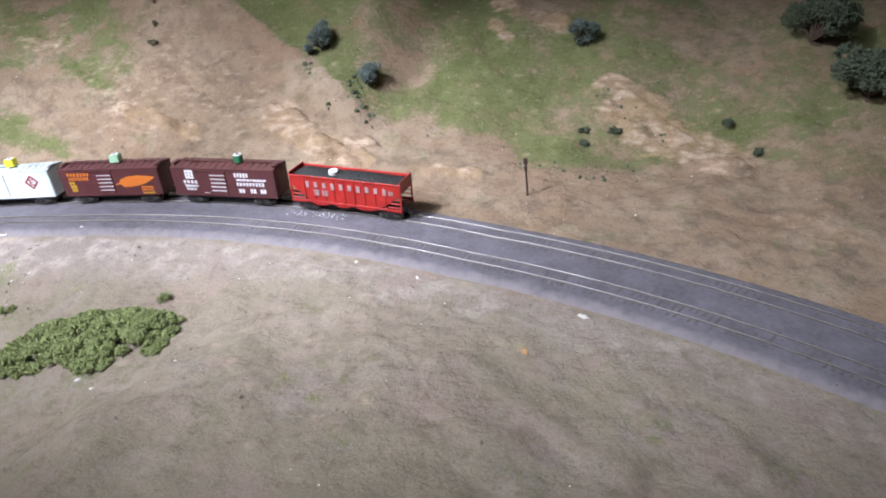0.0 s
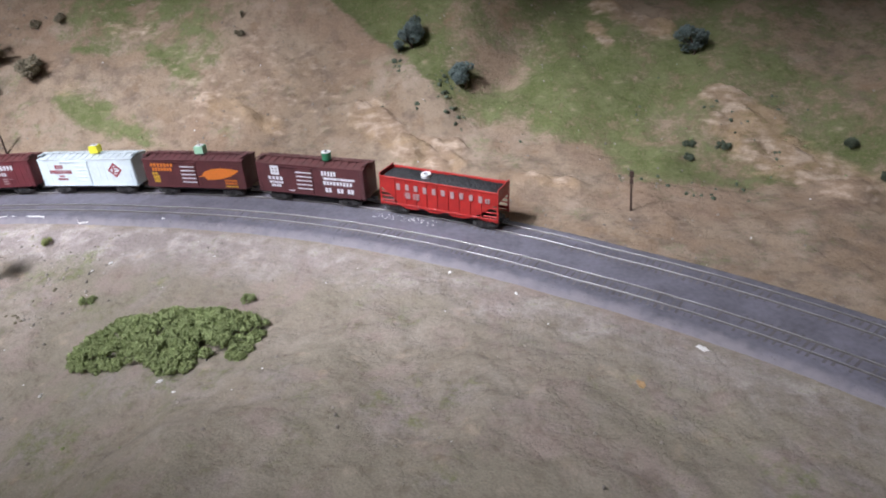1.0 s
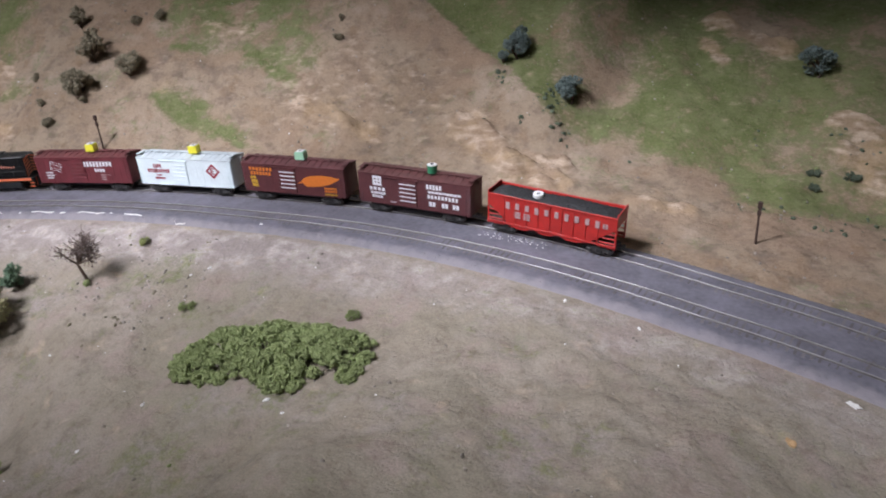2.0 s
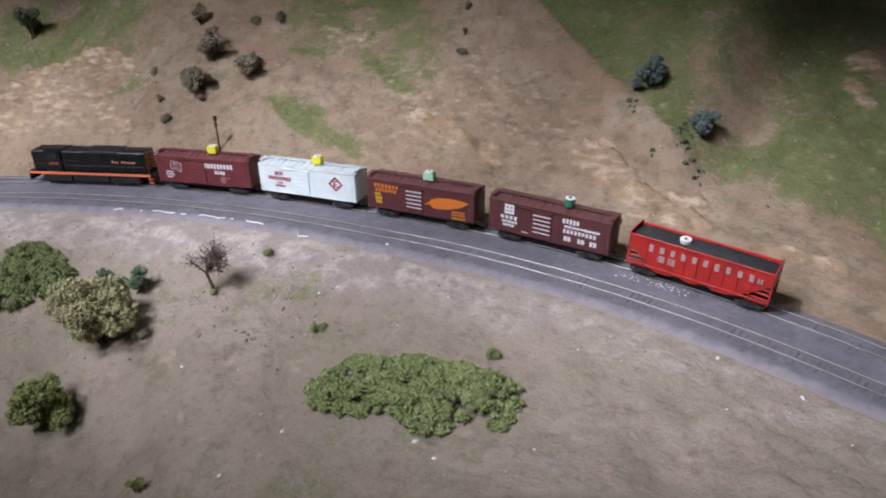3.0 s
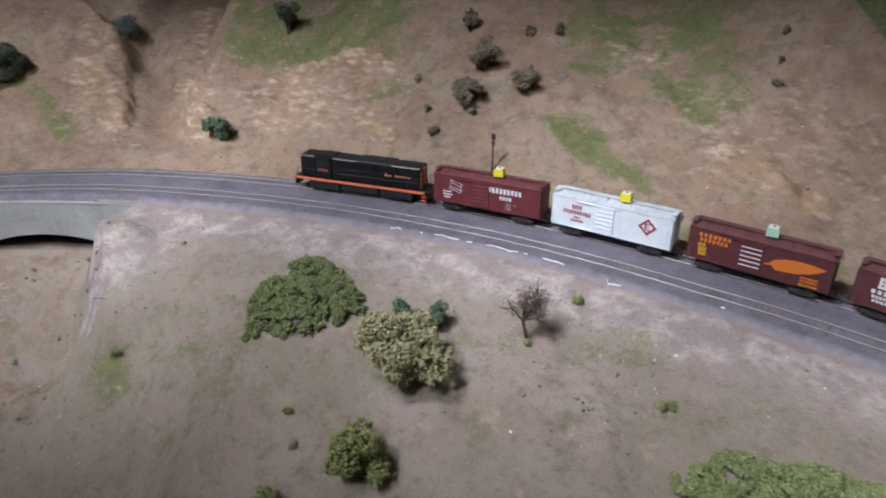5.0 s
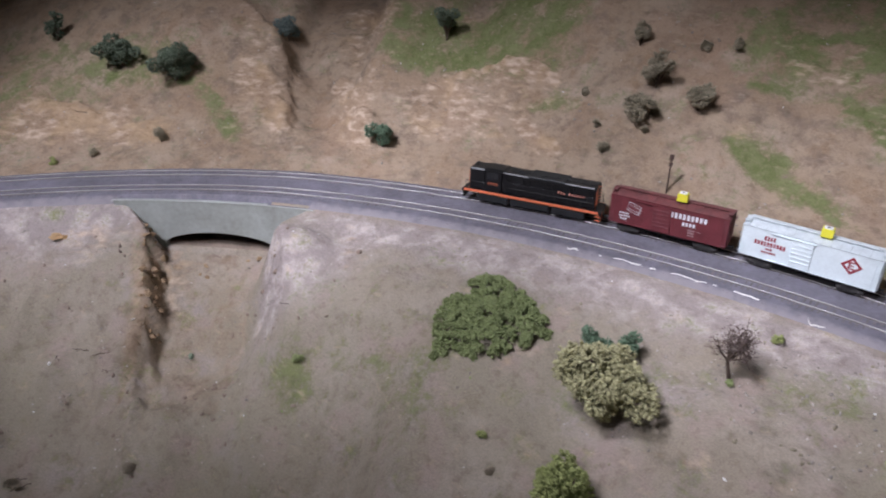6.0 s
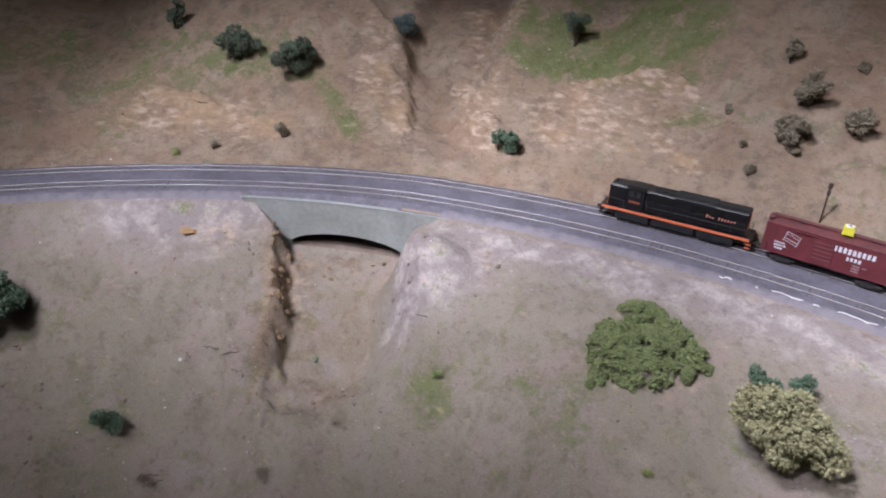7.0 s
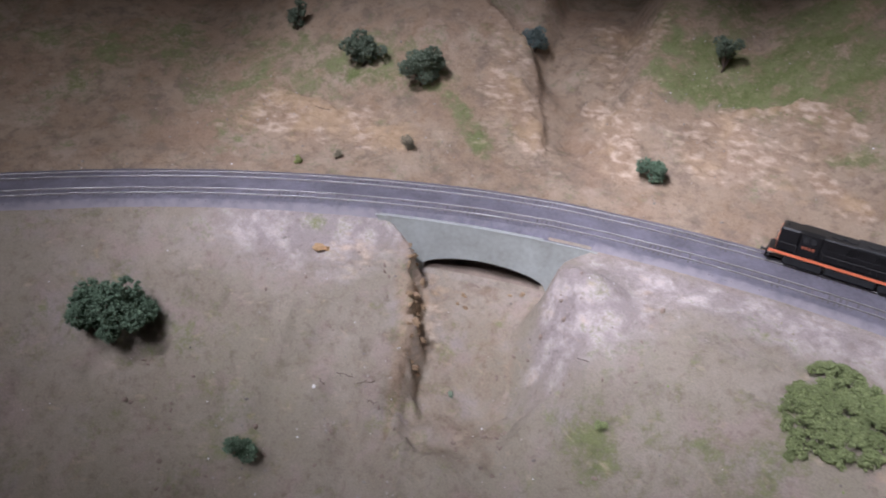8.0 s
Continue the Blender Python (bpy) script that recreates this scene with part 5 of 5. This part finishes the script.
def tree(s, d, high, wide, leaf, label, seed, stem=0.25, lobes=7, size=0.0042, kind="tree", group="trees on the hill", thin=False):
    """A trunk with limbs and a crown of rounded tufts, with gaps between them."""
    gen = np.random.default_rng(seed)
    ob = thing(kind, Matrix.Translation(ground_at(s, d) - Vector((0, 0, 0.001))), label, kind, group)
    centre = np.array([0, 0, high * (stem + (1 - stem) * 0.46)])
    heads = gen.normal(size=(lobes, 3))
    heads /= np.linalg.norm(heads, axis=1)[:, None]
    heads = centre + heads * gen.uniform(0.25, 1.0, (lobes, 1)) * np.array([wide * 0.36, wide * 0.36, high * (1 - stem) * 0.36])
    bm = bmesh.new()
    r0 = max(0.0009, wide * 0.035)
    bend = Vector((gen.uniform(-0.1, 0.1) * wide, gen.uniform(-0.1, 0.1) * wide, high * stem))
    rod(bm, (0, 0, -0.002), bend, r0, 7, r0 * 0.75)
    for hd in heads:
        rod(bm, bend, hd, r0 * 0.6, 5, r0 * 0.25)
        if thin:
            for _ in range(9):
                tip = Vector(hd) + Vector(gen.normal(size=3)) * wide * 0.13
                rod(bm, Vector(hd) * 0.85 + bend * 0.15, tip, r0 * 0.25, 4, r0 * 0.1)
    part("trunk", bm, BARK, ob, "dark thin trunk")
    if thin:
        m = 950
        pick = gen.integers(0, lobes, m)
        tips = heads[pick] + gen.normal(size=(m, 3)) * wide * 0.085
        tips[:, 2] = np.maximum(tips[:, 2], high * stem)
        leaflets("crown", tips, gen.uniform(0.22, 0.5, m) * size, leaf, ob, gen)
        return ob
    radii = wide * gen.uniform(0.13, 0.24, lobes) * (7 / lobes) ** 0.28
    heads[:, 2] = np.maximum(heads[:, 2], radii * 0.55)
    puffs(ob, heads, radii, leaf, gen, size * 0.45)
    return ob


# the slope in front of the tracks
mat_bush(0.226, -0.273, 0.122, 0.047, 0.021, LEAF_LIGHT, "spreading light green foam bush on the dirt slope", 1, 0.10, 300, 0.0074)
mat_bush(-0.404, -0.230, 0.072, 0.062, 0.020, LEAF_MID, "rounded mid-green foam bush beside the tracks", 2, 0.3, 240, 0.0078)
tree(-0.224, -0.282, 0.080, 0.126, LEAF_OLIVE, "full olive tree with clumped pale foliage", 3, 0.12, 36, 0.0048, group="trees on the slope")
tree(-0.226, -0.210, 0.032, 0.036, LEAF_DEEP, "small dark green shrub behind the olive tree", 4, 0.05, 8, 0.0042, "shrub", "shrubs on the slope")
tree(-0.267, -0.214, 0.026, 0.034, LEAF_DEEP, "small blue-green shrub behind the olive tree", 41, 0.05, 7, 0.0042, "shrub", "shrubs on the slope")
tree(-0.207, -0.379, 0.058, 0.076, LEAF_YELLOW, "bright yellow-green bush with a dense crown", 5, 0.06, 26, 0.0046, group="trees on the slope")
tree(-0.114, -0.203, 0.056, 0.058, LEAF_DEAD, "leafless grey-brown tree with a forked trunk", 6, 0.42, 11, 0.0036, group="trees on the slope", thin=True)
tree(-0.284, -0.446, 0.045, 0.055, LEAF_YELLOW, "yellow-green bush low on the slope", 7, 0.06, 14, 0.0046, group="trees on the slope")
tree(-1.365, -0.250, 0.098, 0.125, LEAF_DEEP, "dense dark green tree on the dirt bank", 8, 0.10, 34, 0.0056, group="trees on the slope")
tree(-1.145, -0.361, 0.045, 0.046, LEAF_DEEP, "small dark green bush low on the bank", 9, 0.08, 10, 0.0045, "shrub", "shrubs on the slope")
for k, (s, d, w, h, leaf) in enumerate(((-0.094, -0.129, 0.017, 0.010, LEAF_YELLOW), (0.060, -0.222, 0.020, 0.010, LEAF_LIGHT), (-0.112, -0.209, 0.012, 0.006, LEAF_LIGHT), (0.018, -0.430, 0.014, 0.018, LEAF_YELLOW),
                                        (0.262, -0.196, 0.020, 0.006, LEAF_MID), (-0.660, -0.289, 0.018, 0.005, LEAF_LIGHT), (-1.188, 0.056, 0.018, 0.012, LEAF_YELLOW), (-0.882, -0.397, 0.024, 0.004, LEAF_DRY), (-1.076, -0.399, 0.026, 0.005, LEAF_DRY), (-0.311, -0.376, 0.014, 0.005, LEAF_DRY), (-0.34, -0.352, 0.012, 0.008, LEAF_YELLOW))):
    tree(s, d, h, w, leaf, "small tuft of ground foam on the dirt", 50 + k, 0.02, 5, 0.0024, "tuft", "tufts on the dirt")
# the hill behind
for k, (s, d, w, h, leaf, word) in enumerate(((-0.348, 0.194, 0.056, 0.066, LEAF_BROWN, "rounded grey-olive"), (-0.291, 0.179, 0.052, 0.042, LEAF_BROWN, "low grey-olive"), (-0.352, 0.143, 0.056, 0.046, LEAF_BROWN, "broad grey-olive"),
                                              (-0.383, 0.245, 0.028, 0.042, LEAF_BROWN, "thin grey-olive"), (-0.655, 0.282, 0.052, 0.064, LEAF_DARK, "tall dark green"), (-0.697, 0.093, 0.054, 0.048, LEAF_DEEP, "dark green trackside"), (-1.130, 0.233, 0.085, 0.066, LEAF_DARK, "broad dark green"), (-1.040, 0.199, 0.096, 0.074, LEAF_DARK, "large dark green"),
                                              (-0.901, 0.317, 0.052, 0.050, LEAF_BLUE, "blue-green"), (-1.235, 0.306, 0.046, 0.060, LEAF_DARK, "dark green"), (0.214, 0.269, 0.050, 0.046, LEAF_BLUE, "blue-grey"),
                                              (0.285, 0.243, 0.052, 0.042, LEAF_BLUE, "rounded blue-grey"), (0.488, 0.414, 0.050, 0.050, LEAF_BLUE, "blue-grey"), (0.705, 0.485, 0.130, 0.085, LEAF_DARK, "wide dark green"),
                                              (0.768, 0.388, 0.100, 0.078, LEAF_DARK, "dense dark green"))):
    tree(s, d, h, w, leaf, word + " foam tree on the hillside", 20 + k, 0.08, 11 if w < 0.07 else 18, 0.0044)
for k, (s, d, w, h, leaf) in enumerate(((0.202, 0.256, 0.030, 0.022, LEAF_BLUE), (-0.272, 0.261, 0.024, 0.018, LEAF_BROWN), (-0.306, 0.257, 0.022, 0.015, LEAF_BROWN), (-0.433, 0.178, 0.020, 0.010, LEAF_BROWN),
                                        (-0.384, 0.096, 0.026, 0.014, LEAF_BROWN), (-0.401, 0.120, 0.012, 0.015, LEAF_BROWN), (-0.340, 0.128, 0.014, 0.014, LEAF_BROWN), (-1.034, 0.089, 0.040, 0.020, LEAF_BROWN),
                                        (-1.136, 0.073, 0.022, 0.014, LEAF_BROWN), (0.56, 0.285, 0.024, 0.005, LEAF_SAGE), (0.66, 0.33, 0.028, 0.005, LEAF_SAGE), (0.70, 0.29, 0.020, 0.004, LEAF_SAGE), (-0.026, 0.312, 0.010, 0.020, LEAF_BROWN), (-0.021, 0.286, 0.009, 0.014, LEAF_BROWN), (-0.016, 0.261, 0.022, 0.006, LEAF_BROWN), (0.535, 0.255, 0.020, 0.004, LEAF_SAGE), (0.528, 0.275, 0.018, 0.004, LEAF_SAGE))):
    tree(s, d, h, w, leaf, "small scrubby bush on the bare hillside", 70 + k, 0.05, 5, 0.0030, "shrub", "shrubs on the hill")


# ---- lineside posts ----
def post(s, d, high, label, seed):
    ob = thing("lineside_post", Matrix.Translation(ground_at(s, d)), label, "post", "lineside posts")
    bm = bmesh.new()
    rod(bm, (0, 0, -0.004), (0, 0, high), 0.0013, 8, 0.0010)
    part("pole", bm, POLE, ob)
    bm = bmesh.new()
    box(bm, -0.0024, 0.0024, -0.0018, 0.0018, high - 0.006, high + 0.0015, 0.0006)
    box(bm, -0.0020, 0.0020, -0.0016, 0.0016, high - 0.014, high - 0.008, 0.0006)
    part("head", bm, POLE, ob, "dark boxy head")
    return ob


post(0.532, 0.100, 0.046, "brown wooden lineside post by the train", 1)
post(-0.290, 0.069, 0.050, "brown wooden lineside post with a dark head", 2)


# ---- stones, chips, cracks and litter ----
def stone(s, d, w, h, mat, label, seed, on=None):
    gen = np.random.default_rng(seed)
    bm = bmesh.new()
    bmesh.ops.create_icosphere(bm, subdivisions=2, radius=1.0)
    for v in bm.verts:
        k = 0.75 + 0.5 * noise.noise(v.co * 1.4 + Vector((seed, 0, 0)))
        v.co = Vector((v.co.x * w * k, v.co.y * w * 0.62 * k, max(v.co.z, -0.35) * h * k))
    ob = part("stone", bm, mat)
    x, y = place(s, d)
    z = float(ground_z(s, d)[0]) if on is None else on
    ob.matrix_world = Matrix.Translation((float(x), float(y), z + h * 0.2)) @ Matrix.Rotation(gen.uniform(0, 6), 4, "Z")
    return tagged(ob, label, "stone", "stones on the layout")


stone(0.048, -0.079, 0.0088, 0.0042, STONE_WHITE, "white chip of plaster beside the track", 1, -0.006)
for k, (s, d, w) in enumerate(((0.688, -0.105, 0.0065), (0.274, -0.325, 0.0038), (0.438, -0.100, 0.0035), (0.515, -0.106, 0.0030), (0.124, -0.345, 0.0035), (0.036, -0.160, 0.0040), (0.305, -0.335, 0.0026), (-1.465, -0.080, 0.0070),
                               (-1.068, -0.284, 0.0040), (-0.068, -0.306, 0.0026), (0.10, -0.40, 0.0026), (0.020, -0.175, 0.0025))):
    stone(s, d, w, w * 0.45, STONE_WHITE, "small white plaster chip on the dirt", 10 + k)
stone(-1.073, -0.083, 0.0070, 0.002, STONE_WHITE, "flat white plaster flake by the culvert", 30, -0.014)
stone(0.677, -0.183, 0.0062, 0.0030, STONE_TAN, "tan pebble on the dirt", 31)
stone(-1.106, -0.138, 0.0150, 0.0060, STONE_TAN, "orange-brown rock on the bank", 32)
stone(-0.881, -0.229, 0.0070, 0.0045, LEAF_DARK, "dark mossy stone in the gully", 33)


rng = random.Random(12)
for k in range(34):
    d = -0.108 - 0.0036 * k
    w = rng.uniform(0.004, 0.0095)
    s = float(gully_left(np.array(d))) - rng.uniform(0.002, 0.026)
    ob = stone(s, d, w, w * rng.uniform(0.5, 0.9), LEDGE, "brown crumbling ledge rock in the gully bank", 200 + k)
for s, d, w in ((-0.900, -0.118, 0.006), (-0.893, -0.132, 0.0055), (-0.906, -0.128, 0.0045), (-0.82, -0.104, 0.006), (-0.836, -0.108, 0.004)):
    stone(s, d, w, w * 0.7, LEDGE, "brown crumbling rock below the culvert", int(-s * 1000))


def scatter(name, n, s0, s1, d0, d1, size, mat, label, category, seed, z=None, test=None, squash=0.6, white=False):
    """Uncountable small bits on the ground, in one mesh."""
    gen = np.random.default_rng(seed)
    s, d = gen.uniform(s0, s1, n), gen.uniform(d0, d1, n)
    if test is not None:
        ok = test(s, d, gen)
        s, d = s[ok], d[ok]
    x, y = place(s, d)
    zz = ground_z(s, d) if z is None else track_z(s) + z
    size = gen.uniform(0.4, 1.0, len(s)) ** 2 * size
    ob = clumps(name, np.stack([x, y, zz + size * 0.2], -1), size, mat, None, gen, squash)
    return tagged(ob, label, category, kind="stuff")


def patchy(scale, level, seed):
    return lambda s, d, gen: fractal(s * scale, d * scale, 3, seed) > level + gen.uniform(-0.08, 0.08, len(s))


scatter("dirt_clods", 900, -1.9, 1.0, -0.62, -0.10, 0.0022, CLOD, "small dirt clods strewn on the slope", "dirt clods", 1, test=patchy(9, 0.50, 3))
scatter("dirt_clods", 1400, -1.9, 1.0, 0.03, 0.45, 0.0024, CLOD, "small dirt clods strewn on the hillside", "dirt clods", 2, test=patchy(9, 0.50, 4))
scatter("pale_gravel", 260, -1.9, 1.0, -0.5, 0.4, 0.0013, STONE_WHITE, "specks of pale gravel on the scenery", "gravel", 3, test=lambda s, d, gen: (d < -0.1) | (d > 0.03))
scatter("turf_tufts", 5200, -1.6, 1.0, 0.03, 0.6, 0.0024, LEAF_MID, "low tufts of turf on the green patches", "turf", 4, test=lambda s, d, gen: hill_turf(s, d) > gen.uniform(0.25, 1.6, len(s)))
scatter("dark_tufts", 330, 0.20, 0.37, 0.185, 0.245, 0.0046, LEAF_SAGE, "dark tufts of scrub below the grey trees", "scrub", 5, test=patchy(30, 0.55, 9))
scatter("dark_tufts", 220, 0.46, 0.62, 0.17, 0.38, 0.0036, LEAF_SAGE, "dark tufts of scrub on the green hillside", "scrub", 15, test=patchy(22, 0.56, 29))
scatter("dark_tufts", 260, -0.6, 0.0, -0.35, -0.10, 0.0030, LEAF_BROWN, "dry brown scrub bits on the slope", "scrub", 6, test=patchy(16, 0.54, 12))
scatter("turf_tufts", 900, -1.5, 0.5, -0.5, -0.11, 0.0028, LEAF_MID, "thin tufts of turf on the dirt slope", "turf", 7, test=lambda s, d, gen: patches(s, d, TURF_FRONT) > gen.uniform(0.2, 1.2, len(s)))
scatter("ballast_grit", 9000, -1.9, 1.2, -0.090, 0.026, 0.0008, GRIT, "loose ballast grit between the ties", "ballast", 8, z=-0.0030, squash=0.8)
scatter("plaster_flakes", 110, 0.298, 0.372, -0.027, -0.013, 0.0012, STONE_WHITE, "spilled white plaster flakes on the ballast", "flakes", 9, z=-0.0026, squash=0.5)


scatter("loose_rubble", 600, -0.27, 0.05, -0.31, -0.11, 0.0022, RUBBLE, "loose rubble around the bare tree", "rubble", 10, test=patchy(14, 0.47, 17))
scatter("dirt_clods", 420, -1.35, -0.62, -0.46, -0.13, 0.0046, GULLYDIRT, "crumbled lumps of dirt on the eroded banks", "dirt clods", 13, test=patchy(15, 0.54, 23), squash=0.5)
scatter("loose_rubble", 700, -1.20, -0.60, -0.46, -0.12, 0.0022, RUBBLE, "loose rubble on the banks of the gully", "rubble", 11, test=patchy(16, 0.52, 18))
scatter("loose_rubble", 900, -1.30, 0.60, 0.05, 0.34, 0.0020, RUBBLE, "loose rubble on the bare hillside", "rubble", 12, test=patchy(12, 0.54, 19))


def twig(s, d, long, turn, seed):
    """A bent dry twig with two side shoots, also used for the bench crack."""
    gen = np.random.default_rng(seed)
    ob = thing("twig", Matrix.Translation(ground_at(s, d)) @ Matrix.Rotation(turn, 4, "Z"), "thin brown twig shape lying on the dirt", "twig", "twigs on the bank")
    bm = bmesh.new()
    last = Vector((-long / 2, 0, 0.0012))
    for k in range(1, 6):
        here = Vector((-long / 2 + long * k / 5, gen.uniform(-0.1, 0.1) * long, 0.0012 + gen.uniform(0, 0.001)))
        rod(bm, last, here, 0.0005, 5, 0.00045)
        if k in (2, 4):
            rod(bm, here, here + Vector((gen.uniform(0.1, 0.25) * long, gen.uniform(-0.25, 0.25) * long, 0.001)), 0.00035, 4, 0.0002)
        last = here
    part("stem", bm, BARK, ob)


# the one at s -1.175 is added to draw the dark crease on the hill bench
for k, (s, d, long, turn) in enumerate(((-1.035, -0.262, 0.030, 0.6), (-0.995, -0.268, 0.024, 1.1), (-1.06, -0.275, 0.020, -0.2), (-0.985, -0.285, 0.016, 0.2), (-0.70, -0.245, 0.020, 0.4), (-1.175, 0.157, 0.040, 0.25), (-1.064, -0.400, 0.022, 1.4), (-1.070, -0.392, 0.018, 0.8))):
    twig(s, d, long, turn, 90 + k)


def crack_line():
    """A broken white edge of bare plaster along the shoulder, a low ridge that swells and thins out."""
    s = np.arange(-0.405, -0.045, 0.0012)
    d = -0.0858 + 0.010 * (value_noise(s * 34.0, s * 0 + 1.5, 6) - 0.5) + 0.005 * (value_noise(s * 90.0, s * 0 + 2.5, 7) - 0.5) - 0.003 * np.sin((s + 0.1) * 14) + 0.0050 * (value_noise(s * 150.0, s * 0 + 3.5, 8) - 0.5)
    width = 0.0008 * np.clip(value_noise(s * 42.0, s * 0 + 0.5, 4) * 2.2 - 0.85, 0, 1) * (0.35 + 0.65 * np.exp(-((s + 0.165) / 0.07) ** 2)) + 0.0004 * (value_noise(s * 150, s * 0, 9) - 0.4)
    verts, faces, last = [], [], False
    for a, b, w in zip(s, d, width):
        if w < 0.00022:
            last = False
            continue
        bed = float(track_z(a)) - 0.0023 - 0.0097 * min(max(-0.086 - b, 0.0) / 0.008, 2.2)
        bed = max(bed, float(ground_z(a, b)[0]))
        for q, lift in ((-1, -0.0006), (-0.4, 0.0010), (0.4, 0.0010), (1, -0.0006)):
            x, y = place(a, b + q * w)
            verts.append((float(x), float(y), bed + lift + 0.25 * w))
        if last:
            n = len(verts)
            faces += [(n - 8 + k, n - 4 + k, n - 3 + k, n - 7 + k) for k in range(3)]
        last = True
    ob = mesh_part("plaster_crack", verts, faces, STONE_WHITE)
    return tagged(ob, "broken white line of bare plaster along the shoulder", "plaster crack", kind="stuff")


crack_line()
